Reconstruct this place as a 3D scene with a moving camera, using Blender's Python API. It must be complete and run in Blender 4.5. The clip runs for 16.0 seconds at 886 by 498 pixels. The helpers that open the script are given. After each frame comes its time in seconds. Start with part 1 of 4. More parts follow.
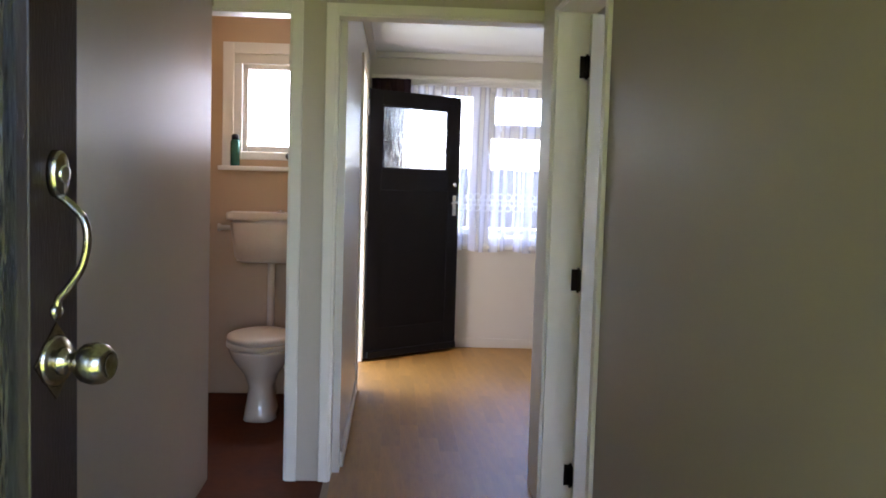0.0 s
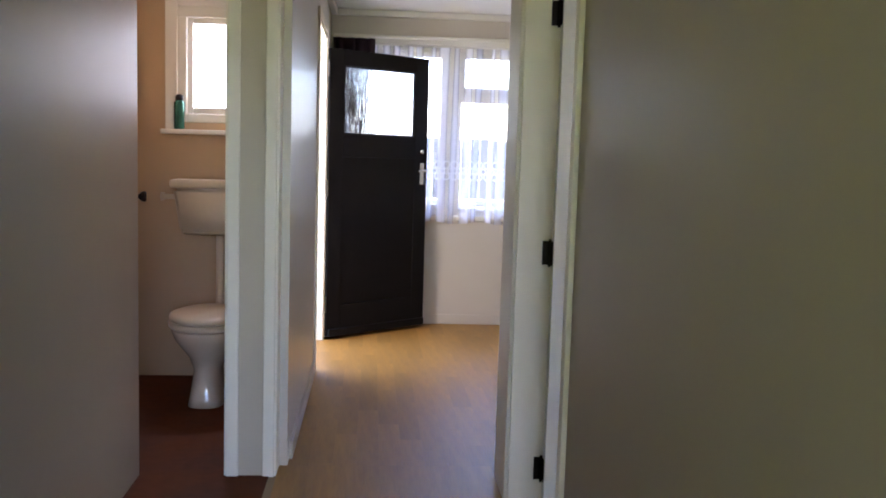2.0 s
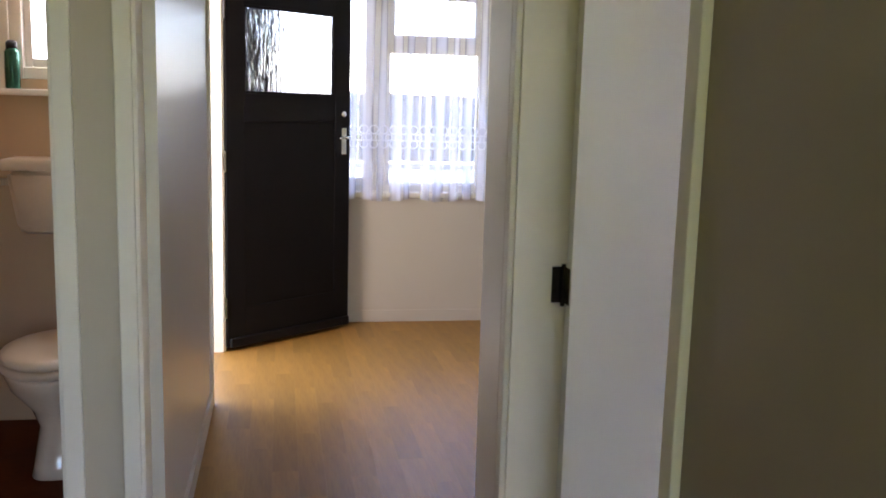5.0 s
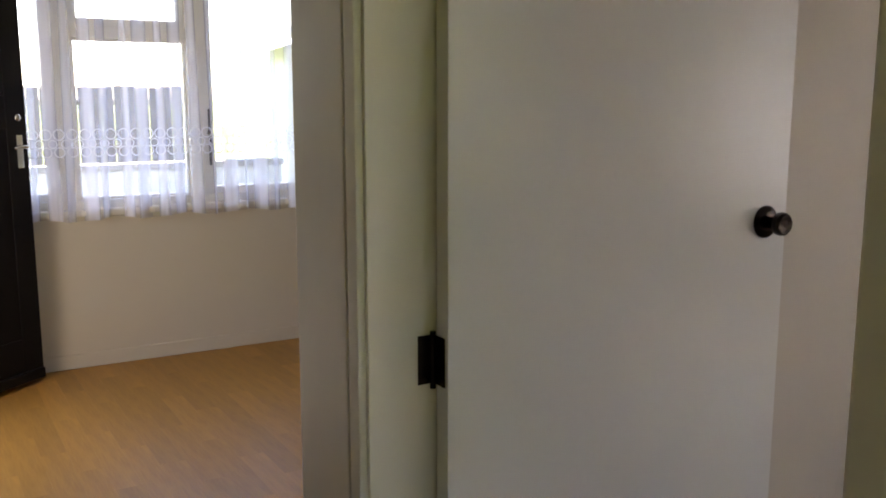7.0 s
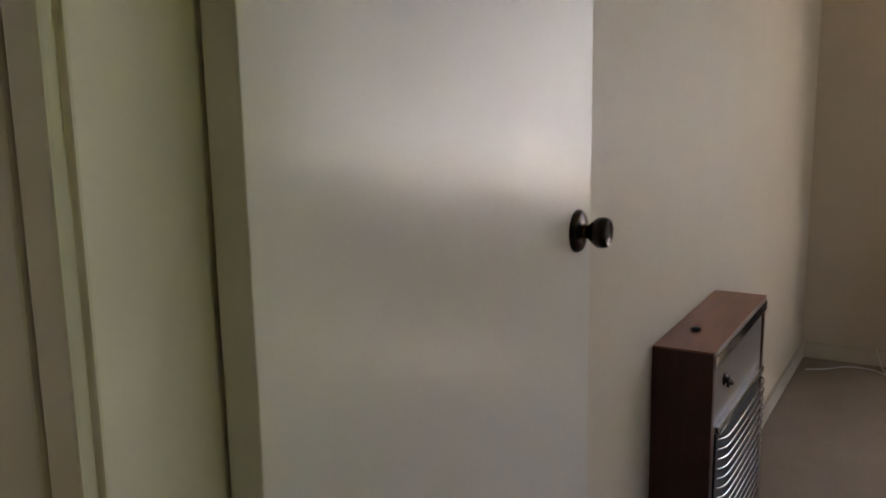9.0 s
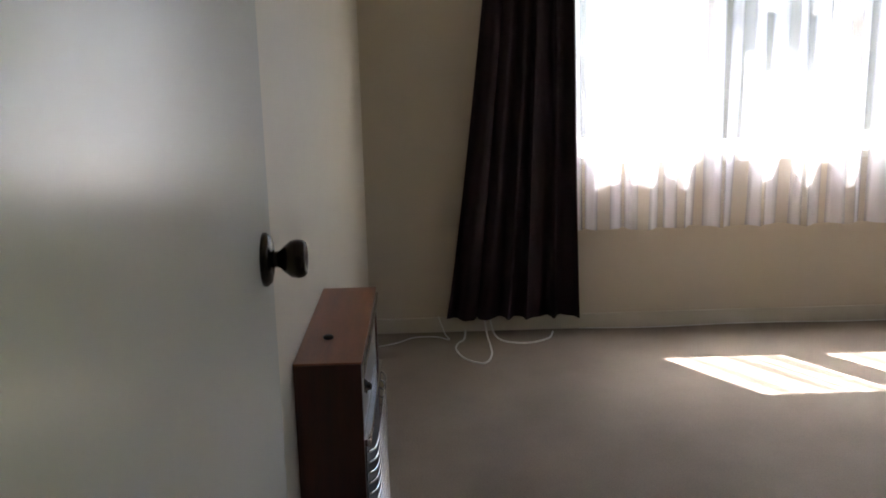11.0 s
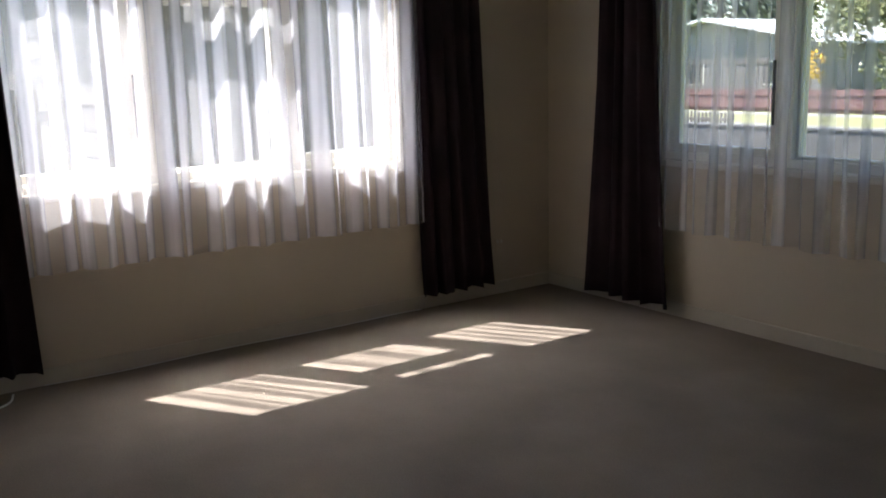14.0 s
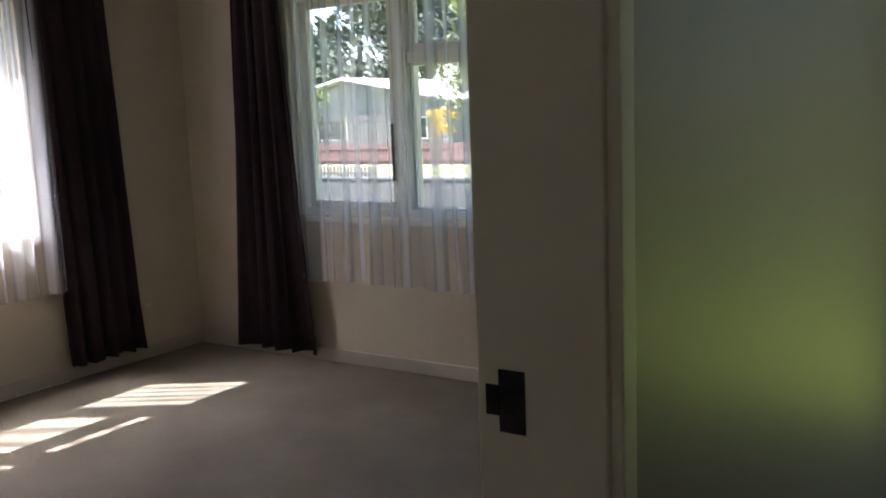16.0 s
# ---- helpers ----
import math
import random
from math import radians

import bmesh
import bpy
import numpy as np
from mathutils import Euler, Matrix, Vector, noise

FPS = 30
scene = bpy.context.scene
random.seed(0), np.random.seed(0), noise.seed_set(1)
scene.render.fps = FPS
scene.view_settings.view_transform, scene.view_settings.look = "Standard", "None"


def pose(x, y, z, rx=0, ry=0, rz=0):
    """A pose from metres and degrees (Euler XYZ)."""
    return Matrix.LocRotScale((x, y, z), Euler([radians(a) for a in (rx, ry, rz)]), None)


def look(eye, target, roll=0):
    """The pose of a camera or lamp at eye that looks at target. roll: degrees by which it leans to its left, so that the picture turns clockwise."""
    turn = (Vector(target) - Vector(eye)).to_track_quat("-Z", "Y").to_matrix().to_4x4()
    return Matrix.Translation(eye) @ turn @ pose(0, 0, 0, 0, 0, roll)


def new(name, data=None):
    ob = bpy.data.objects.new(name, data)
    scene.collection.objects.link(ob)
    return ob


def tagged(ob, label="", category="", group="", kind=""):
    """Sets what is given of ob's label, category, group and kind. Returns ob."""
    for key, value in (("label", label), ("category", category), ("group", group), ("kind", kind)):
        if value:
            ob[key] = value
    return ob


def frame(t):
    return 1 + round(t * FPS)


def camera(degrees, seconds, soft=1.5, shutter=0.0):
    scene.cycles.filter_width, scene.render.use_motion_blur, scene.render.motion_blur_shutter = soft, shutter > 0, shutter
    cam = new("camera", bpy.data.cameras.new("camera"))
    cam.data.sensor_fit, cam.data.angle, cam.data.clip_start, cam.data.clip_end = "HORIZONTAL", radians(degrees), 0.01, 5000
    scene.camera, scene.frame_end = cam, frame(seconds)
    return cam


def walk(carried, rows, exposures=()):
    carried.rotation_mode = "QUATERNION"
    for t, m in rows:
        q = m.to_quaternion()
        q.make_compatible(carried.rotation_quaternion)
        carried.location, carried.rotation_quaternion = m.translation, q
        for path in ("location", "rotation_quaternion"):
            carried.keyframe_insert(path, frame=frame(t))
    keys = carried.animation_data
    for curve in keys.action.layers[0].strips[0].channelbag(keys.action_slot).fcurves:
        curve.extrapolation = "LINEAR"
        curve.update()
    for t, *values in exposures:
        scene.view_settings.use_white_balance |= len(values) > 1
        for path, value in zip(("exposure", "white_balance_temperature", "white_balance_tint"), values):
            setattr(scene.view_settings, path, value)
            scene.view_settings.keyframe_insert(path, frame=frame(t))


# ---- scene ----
cam = camera(51.5, 16.0, soft=1.8)
PATH = [
    (0, (0.383, 0.799, 1.316), (0.488, 2.791, 1.165), 1.7),
    (0.5, (0.373, 0.866, 1.301), (0.5, 2.856, 1.145), 2.0),
    (1, (0.384, 0.98, 1.289), (0.534, 2.966, 1.115), 2.0),
    (1.5, (0.429, 1.075, 1.29), (0.586, 3.059, 1.095), 1.8),
    (2, (0.483, 1.185, 1.275), (0.637, 3.168, 1.067), 1.7),
    (2.5, (0.523, 1.348, 1.241), (0.675, 3.331, 1.028), 1.6),
    (3, (0.508, 1.524, 1.223), (0.677, 3.505, 1.003), 1.8),
    (3.2, (0.512, 1.597, 1.22), (0.681, 3.576, 0.987), 1.8),
    (5.5, (0.42, 2.557, 1.351), (0.902, 4.472, 1.036), 1.3),
    (6, (0.35, 2.708, 1.347), (1.003, 4.572, 1.036), 0.9),
    (6.5, (0.362, 2.924, 1.35), (1.18, 4.722, 1.034), 0.6),
    (7, (0.37, 3.092, 1.374), (1.362, 4.798, 1.046), -0.0),
    (7.5, (0.382, 3.271, 1.4), (1.536, 4.868, 1.059), -1.3),
    (8, (0.396, 3.522, 1.372), (1.775, 4.927, 1.019), -0.4),
    (8.2, (0.425, 3.595, 1.363), (1.872, 4.93, 1.008), -0.5),
    (10.3, (0.712, 4.151, 1.371), (2.652, 4.41, 0.956), -1.2),
    (10.5, (0.728, 4.163, 1.368), (2.677, 4.332, 0.951), -1.3),
    (11, (0.767, 4.176, 1.376), (2.719, 4.145, 0.941), -1.4),
    (11.5, (0.818, 4.206, 1.378), (2.755, 3.975, 0.935), -1.6),
    (12, (0.877, 4.248, 1.37), (2.778, 3.816, 0.924), -1.7),
    (12.5, (0.905, 4.276, 1.358), (2.752, 3.646, 0.924), -2.2),
    (13, (0.915, 4.275, 1.323), (2.695, 3.461, 0.913), -1.8),
    (13.5, (0.937, 4.227, 1.33), (2.635, 3.252, 0.922), -1.6),
    (14, (0.875, 4.214, 1.329), (2.483, 3.089, 0.944), -1.5),
    (14.5, (0.842, 4.242, 1.317), (2.335, 2.96, 0.962), -1.3),
    (15, (0.843, 4.279, 1.3), (2.199, 2.844, 0.978), -0.9),
    (15.5, (0.761, 4.316, 1.328), (1.986, 2.764, 1.026), -1.5),
    (16, (0.636, 4.363, 1.368), (1.733, 2.715, 1.078), -2.2),
]
EXPO = [(0.0, 4.15, 5700, 25), (3.2, 4.2, 5700, 25), (5.5, 4.0, 6300, 23), (6.5, 3.75, 6600, 21), (7.5, 3.5, 6800, 20), (8.2, 3.5, 6850, 19),
        (10.5, 3.4, 6150, 12), (12.0, 2.5, 6100, 11), (13.0, 2.15, 6100, 11), (14.5, 1.85, 6050, 11), (15.5, 1.75, 6050, 11), (16.0, 2.5, 6050, 12)]
walk(cam, [(t, look(eye, target, roll)) for t, eye, target, roll in PATH], EXPO)

# ---- world and sun ----
SUN_EL, SUN_X, SUN_Y = radians(57.7), 0.844, 0.537
sun_dir = Vector((SUN_X * math.cos(SUN_EL), SUN_Y * math.cos(SUN_EL), math.sin(SUN_EL)))
world = bpy.data.worlds.new("sky")
scene.world = world
world.use_nodes = True
wt = world.node_tree
wt.nodes.clear()
w_out = wt.nodes.new("ShaderNodeOutputWorld")
w_bg = wt.nodes.new("ShaderNodeBackground")
w_sky = wt.nodes.new("ShaderNodeTexSky")
w_sky.sky_type = 'NISHITA'
w_sky.sun_disc = False
w_sky.sun_elevation = SUN_EL
w_sky.sun_rotation = math.atan2(SUN_X, SUN_Y)
w_bg.inputs["Strength"].default_value = 0.15
wt.links.new(w_sky.outputs[0], w_bg.inputs["Color"])
wt.links.new(w_bg.outputs[0], w_out.inputs["Surface"])
sun = new("sun", bpy.data.lights.new("sun", 'SUN'))
sun.data.energy, sun.data.angle, sun.data.color = 5.0, radians(0.5), (1.0, 0.95, 0.87)
sun.matrix_world = look(sun_dir * 50, (0, 0, 0))


def sky_lamp(name, m, wide, high, watts):
    """Sky light that comes in at an opening."""
    lamp = new(name, bpy.data.lights.new(name, 'AREA'))
    lamp.data.shape, lamp.data.size, lamp.data.size_y = 'RECTANGLE', wide, high
    lamp.data.energy, lamp.data.color = watts, (1.0, 0.98, 0.95)
    lamp.matrix_world = m
    return lamp


sky_lamp("back_door_sky", look((-0.14, 6.87, 1.15), (1.5, 6.87, 0.9)), 0.80, 1.60, 1.3)
sky_lamp("toilet_window_sky", look((-0.34, 6.40, 1.70), (-0.34, 5.5, 1.65)), 0.40, 0.50, 0.6)

# ---- materials ----
def material(name, light, dark=None, rough=0.5, metal=0.0, scale=6.0, grain=60.0, bump=0.1, bump_scale=None,
             stretch=(1, 1, 1), vary=0.0, coat=0.0, spec=0.5):
    m = bpy.data.materials.new(name)
    m.use_nodes = True
    nt = m.node_tree
    n, l = nt.nodes, nt.links
    b = n["Principled BSDF"]
    dark = dark or tuple(c * 0.8 for c in light)
    tc = n.new("ShaderNodeTexCoord")
    mp = n.new("ShaderNodeMapping")
    mp.inputs["Scale"].default_value = stretch
    l.new(tc.outputs["Object"], mp.inputs["Vector"])
    n1 = n.new("ShaderNodeTexNoise")
    n1.inputs["Scale"].default_value, n1.inputs["Detail"].default_value = scale, 4
    n2 = n.new("ShaderNodeTexNoise")
    n2.inputs["Scale"].default_value, n2.inputs["Detail"].default_value = grain, 3
    l.new(mp.outputs[0], n1.inputs["Vector"])
    l.new(mp.outputs[0], n2.inputs["Vector"])
    add = n.new("ShaderNodeMath")
    add.operation = 'MULTIPLY_ADD'
    l.new(n2.outputs[0], add.inputs[0])
    add.inputs[1].default_value = 0.5
    l.new(n1.outputs[0], add.inputs[2])
    ramp = n.new("ShaderNodeMapRange")
    ramp.inputs["From Min"].default_value, ramp.inputs["From Max"].default_value = 0.5, 1.0
    l.new(add.outputs[0], ramp.inputs["Value"])
    mix = n.new("ShaderNodeMix")
    mix.data_type = 'RGBA'
    mix.inputs["A"].default_value, mix.inputs["B"].default_value = (*dark, 1), (*light, 1)
    l.new(ramp.outputs[0], mix.inputs["Factor"])
    colour = mix.outputs["Result"]
    if vary:
        info = n.new("ShaderNodeObjectInfo")
        hsv = n.new("ShaderNodeHueSaturation")
        mr = n.new("ShaderNodeMapRange")
        mr.inputs["To Min"].default_value, mr.inputs["To Max"].default_value = 1 - vary, 1 + vary
        l.new(info.outputs["Random"], mr.inputs["Value"])
        l.new(mr.outputs[0], hsv.inputs["Value"])
        l.new(colour, hsv.inputs["Color"])
        colour = hsv.outputs["Color"]
    l.new(colour, b.inputs["Base Color"])
    b.inputs["Metallic"].default_value = metal
    b.inputs["Coat Weight"].default_value = coat
    b.inputs["Specular IOR Level"].default_value = spec
    rr = n.new("ShaderNodeMapRange")
    rr.inputs["To Min"].default_value, rr.inputs["To Max"].default_value = rough * 0.85, min(1, rough * 1.15)
    l.new(n1.outputs[0], rr.inputs["Value"])
    l.new(rr.outputs[0], b.inputs["Roughness"])
    if bump:
        bp = n.new("ShaderNodeBump")
        bp.inputs["Strength"].default_value, bp.inputs["Distance"].default_value = bump, 0.004
        if bump_scale:
            n3 = n.new("ShaderNodeTexNoise")
            n3.inputs["Scale"].default_value, n3.inputs["Detail"].default_value = bump_scale, 2
            l.new(mp.outputs[0], n3.inputs["Vector"])
            l.new(n3.outputs[0], bp.inputs["Height"])
        else:
            l.new(n2.outputs[0], bp.inputs["Height"])
        l.new(bp.outputs[0], b.inputs["Normal"])
    return m


def sheer(name, colour, thin, dense, glow, low=0.85, high=1.35):
    """Fine net: part open weave, part cloth that lets light through; the cloth overlaps itself on the sides of its folds."""
    m = bpy.data.materials.new(name)
    m.use_nodes = True
    n, l = m.node_tree.nodes, m.node_tree.links
    n.clear()
    out, t, d, s = (n.new("ShaderNode" + k) for k in ("OutputMaterial", "BsdfTransparent", "BsdfDiffuse", "BsdfTranslucent"))
    d.inputs["Color"].default_value = s.inputs["Color"].default_value = (*colour, 1)
    a, c = n.new("ShaderNodeMixShader"), n.new("ShaderNodeMixShader")
    a.inputs[0].default_value = glow
    l.new(d.outputs[0], a.inputs[1])
    l.new(s.outputs[0], a.inputs[2])
    tc, nz, mr = n.new("ShaderNodeTexCoord"), n.new("ShaderNodeTexNoise"), n.new("ShaderNodeMapRange")
    mp, fold, mixed = n.new("ShaderNodeMapping"), n.new("ShaderNodeAttribute"), n.new("ShaderNodeMath")
    mp.inputs["Scale"].default_value = (26, 26, 0.6)
    nz.inputs["Scale"].default_value = 1.0
    l.new(tc.outputs["Object"], mp.inputs[0])
    l.new(mp.outputs[0], nz.inputs["Vector"])
    fold.attribute_name = "fold"
    mixed.operation = 'MULTIPLY_ADD'
    l.new(nz.outputs[0], mixed.inputs[0])
    mixed.inputs[1].default_value = 0.7
    l.new(fold.outputs["Fac"], mixed.inputs[2])
    mr.interpolation_type = 'SMOOTHSTEP'
    mr.inputs["From Min"].default_value, mr.inputs["From Max"].default_value = low, high
    mr.inputs["To Min"].default_value, mr.inputs["To Max"].default_value = thin, dense
    l.new(mixed.outputs[0], mr.inputs["Value"])
    l.new(mr.outputs[0], c.inputs[0])
    l.new(t.outputs[0], c.inputs[1])
    l.new(a.outputs[0], c.inputs[2])
    l.new(c.outputs[0], out.inputs[0])
    return m


def glass(name, tint=(1, 1, 1), rough=0.0, ripple=0.0, ripple_scale=(60, 60, 6)):
    m = bpy.data.materials.new(name)
    m.use_nodes = True
    n, l = m.node_tree.nodes, m.node_tree.links
    b = n["Principled BSDF"]
    b.inputs["Base Color"].default_value = (*tint, 1)
    b.inputs["Transmission Weight"].default_value = 1.0
    b.inputs["Roughness"].default_value = rough
    b.inputs["IOR"].default_value = 1.45
    if ripple:
        tc, mp, nz, bp = (n.new("ShaderNode" + k) for k in ("TexCoord", "Mapping", "TexNoise", "Bump"))
        mp.inputs["Scale"].default_value = ripple_scale
        nz.inputs["Scale"].default_value = 1.0
        l.new(tc.outputs["Object"], mp.inputs[0])
        l.new(mp.outputs[0], nz.inputs["Vector"])
        l.new(nz.outputs[0], bp.inputs["Height"])
        bp.inputs["Strength"].default_value, bp.inputs["Distance"].default_value = ripple, 0.01
        l.new(bp.outputs[0], b.inputs["Normal"])
    return m


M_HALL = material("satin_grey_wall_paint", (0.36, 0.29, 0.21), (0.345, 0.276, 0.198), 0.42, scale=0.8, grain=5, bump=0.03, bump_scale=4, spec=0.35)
# Hall paint again but lighter: the end wall's stronger light put into the colour.
M_HALLEND = material("lit_hall_end_paint", (0.53, 0.44, 0.33), (0.50, 0.415, 0.31), 0.42, scale=0.8, grain=5, bump=0.03, bump_scale=4, spec=0.35)
M_BED = material("cream_wall_paint", (0.56, 0.48, 0.37), (0.53, 0.45, 0.345), 0.5, scale=0.8, grain=6, bump=0.03, bump_scale=5)
M_KIT = material("off_white_wall_paint", (0.59, 0.525, 0.44), (0.57, 0.505, 0.42), 0.32, scale=0.8, grain=6, bump=0.03, bump_scale=4)
M_TOILET = material("tan_wall_paint", (0.50, 0.34, 0.19), (0.475, 0.32, 0.175), 0.45, scale=1, grain=6, bump=0.03, bump_scale=5)
M_TRIM = material("cream_gloss_trim", (0.81, 0.73, 0.61), (0.77, 0.69, 0.57), 0.45, scale=3, grain=14, bump=0.03, bump_scale=12)
M_BEDTRIM = material("cream_skirting_paint", (0.55, 0.49, 0.40), (0.50, 0.44, 0.36), 0.4, scale=4, grain=14, bump=0.04, bump_scale=12)
M_TRIMW = material("white_gloss_trim", (0.72, 0.68, 0.60), (0.69, 0.65, 0.57), 0.3, scale=3, grain=14, bump=0.03, bump_scale=12)
M_DOORW = material("white_flush_door_paint", (0.75, 0.71, 0.635), (0.73, 0.69, 0.615), 0.22, scale=1, grain=5, bump=0.04, bump_scale=5)
M_BLACK = material("black_brown_door_paint", (0.010, 0.008, 0.008), (0.007, 0.006, 0.006), 0.5, scale=6, grain=30, bump=0.04, spec=0.12)
M_FRONT = material("dark_stained_front_door", (0.030, 0.018, 0.015), (0.018, 0.010, 0.010), 0.35, scale=4, grain=40, bump=0.2, stretch=(8, 8, 1))
M_CEIL = material("white_ceiling_paint", (0.78, 0.76, 0.73), (0.74, 0.72, 0.69), 0.35, scale=1, grain=60, bump=0.05)
M_CARPET = material("grey_brown_carpet", (0.30, 0.25, 0.205), (0.215, 0.178, 0.145), 0.95, scale=2.2, grain=160, bump=0.7, spec=0.1)
M_OAK = material("oak_laminate", (0.40, 0.205, 0.045), (0.29, 0.138, 0.028), 0.45, scale=3, grain=14, bump=0.02, stretch=(9, 0.8, 9), vary=0.13, spec=0.3)
M_OAKBASE = material("oak_floor_joint", (0.30, 0.19, 0.09), None, 0.5, bump=0.05)
M_TFLOOR = material("brown_vinyl_floor", (0.115, 0.030, 0.008), (0.07, 0.018, 0.005), 0.75, scale=4, grain=20, bump=0.05, spec=0.12)
M_CURT = material("black_plum_curtain_velvet", (0.040, 0.023, 0.028), (0.024, 0.014, 0.017), 0.9, scale=5, grain=200, bump=0.3, spec=0.15)
M_CHINA = material("glazed_white_china", (0.66, 0.54, 0.40), (0.62, 0.50, 0.37), 0.12, scale=2, bump=0.0, coat=0.5)
M_PLASTIC = material("aged_white_plastic", (0.64, 0.53, 0.39), (0.60, 0.49, 0.35), 0.3, scale=3, bump=0.02)
M_BRASS = material("antique_brass", (0.50, 0.45, 0.36), (0.24, 0.205, 0.15), 0.2, 1.0, scale=30, grain=120, bump=0.05)
M_CHROME = material("worn_chrome", (0.75, 0.74, 0.72), (0.6, 0.6, 0.58), 0.15, 1.0, scale=20, bump=0.02)
M_BRONZE = material("dark_bronze", (0.045, 0.032, 0.025), (0.02, 0.014, 0.012), 0.22, 0.8, scale=30, bump=0.03)
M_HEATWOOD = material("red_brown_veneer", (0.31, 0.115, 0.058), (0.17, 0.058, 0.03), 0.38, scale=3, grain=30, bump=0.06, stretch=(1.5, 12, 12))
# Heater veneer far darker than its top: the sides' shade put into the colour.
M_HEATSIDE = material("shade_darkened_red_veneer", (0.07, 0.016, 0.009), (0.042, 0.010, 0.006), 0.4, scale=3, grain=30, bump=0.04, stretch=(12, 12, 1.5))
M_HEATFACE = material("taupe_enamel_steel", (0.20, 0.17, 0.14), (0.16, 0.135, 0.11), 0.35, 0.3, scale=5, bump=0.03)
M_DARK = material("black_steel", (0.015, 0.015, 0.016), None, 0.4, 0.5, bump=0.03)
M_WHITECORD = material("white_cord_plastic", (0.75, 0.73, 0.68), None, 0.4, bump=0.0)
M_GREEN = material("green_printed_can", (0.03, 0.14, 0.09), (0.02, 0.09, 0.06), 0.25, 0.4, scale=20, bump=0.0)
M_NET = sheer("white_net_cloth", (0.93, 0.92, 0.99), 0.25, 0.76, 0.45)
M_NETS = sheer("white_street_net_cloth", (0.95, 0.95, 0.98), 0.18, 0.74, 0.35, 1.02, 1.5)
M_NETK = sheer("white_kitchen_net_cloth", (0.88, 0.88, 0.98), 0.22, 0.72, 0.45)
M_LACE = sheer("white_lace", (0.95, 0.95, 0.99), 0.8, 0.8, 0.6)
M_GLASS = glass("window_glass")
M_FROST = glass("frosted_glass", (0.95, 0.97, 1.0), 0.55)
M_REED = glass("rippled_glass", (0.93, 0.97, 1.0), 0.12, 0.9, (70, 70, 5))
M_REEDG = glass("rippled_green_glass", (0.82, 0.92, 0.86), 0.15, 0.9, (45, 45, 12))
M_GRASS = material("sunlit_lawn", (0.15, 0.19, 0.014), (0.095, 0.12, 0.009), 0.9, scale=0.6, grain=30, bump=0.6)
M_VERGE = material("dry_verge_grass", (0.22, 0.215, 0.085), (0.15, 0.155, 0.06), 0.9, scale=0.8, grain=30, bump=0.6)
M_ROAD = material("chip_seal_road", (0.085, 0.08, 0.074), (0.055, 0.053, 0.05), 0.95, scale=1, grain=60, bump=0.5)
M_CONC = material("pale_concrete", (0.27, 0.255, 0.23), (0.21, 0.20, 0.18), 0.85, scale=2, grain=60, bump=0.3)
# Darker and warmer than the pale concrete: porch shade put into the colour.
M_PORCH = material("shade_darkened_porch_concrete", (0.15, 0.135, 0.10), (0.10, 0.09, 0.065), 0.85, scale=3, grain=60, bump=0.3)
M_REDFENCE = material("red_brown_fence_paint", (0.15, 0.075, 0.065), (0.11, 0.055, 0.048), 0.8, scale=3, grain=30, bump=0.3, vary=0.1)
M_GREYFENCE = material("weathered_grey_timber", (0.15, 0.13, 0.115), (0.09, 0.08, 0.07), 0.85, scale=3, grain=30, bump=0.3, stretch=(6, 6, 1), vary=0.15)
M_HOUSEW = material("pale_weatherboard", (0.50, 0.50, 0.47), (0.44, 0.44, 0.41), 0.6, scale=2, bump=0.1)
M_HOUSEG = material("grey_weatherboard", (0.17, 0.17, 0.165), (0.13, 0.13, 0.125), 0.6, scale=2, bump=0.1)
M_ROOFW = material("white_coated_steel_roof", (0.70, 0.70, 0.68), (0.60, 0.60, 0.58), 0.4, scale=1.5, bump=0.1)
M_ROOFG = material("grey_corrugated_steel", (0.33, 0.32, 0.31), (0.24, 0.23, 0.225), 0.45, 0.2, scale=2, bump=0.1)
M_BARK = material("grey_bark", (0.30, 0.25, 0.19), (0.17, 0.14, 0.105), 0.9, scale=6, grain=30, bump=0.8, stretch=(4, 4, 1))
M_LEAF = material("olive_leaf", (0.17, 0.20, 0.05), (0.10, 0.12, 0.03), 0.8, scale=1.5, grain=12, bump=0.0)
M_LEAFO = material("grey_olive_leaf", (0.19, 0.20, 0.075), (0.11, 0.125, 0.045), 0.8, scale=1.5, grain=12, bump=0.0)
M_BLOSSOM = material("pale_cream_blossom", (0.72, 0.68, 0.52), (0.6, 0.56, 0.4), 0.7, scale=4, bump=0.0)
M_HEDGE = material("brown_olive_hedge_leaf", (0.105, 0.10, 0.028), (0.06, 0.055, 0.016), 0.7, scale=1.5, grain=12, bump=0.0)
M_LEAFD = material("dark_leaf", (0.06, 0.08, 0.045), (0.035, 0.05, 0.028), 0.85, scale=1.5, grain=12, bump=0.0)
M_YELLOW = material("yellow_flower", (0.75, 0.50, 0.03), (0.6, 0.4, 0.02), 0.6, scale=3, bump=0.0)
M_STONE = material("dark_garden_stone", (0.11, 0.105, 0.10), (0.06, 0.058, 0.055), 0.9, scale=4, grain=20, bump=0.6)
M_PANE = material("dark_house_pane", (0.03, 0.035, 0.04), None, 0.08, bump=0.0)


# ---- mesh helpers ----
def mesh_object(name, bm, mat, smooth=False):
    me = bpy.data.meshes.new(name)
    bm.normal_update()
    bm.to_mesh(me)
    bm.free()
    me.materials.append(mat)
    if smooth:
        for p in me.polygons:
            p.use_smooth = True
    return new(name, me)


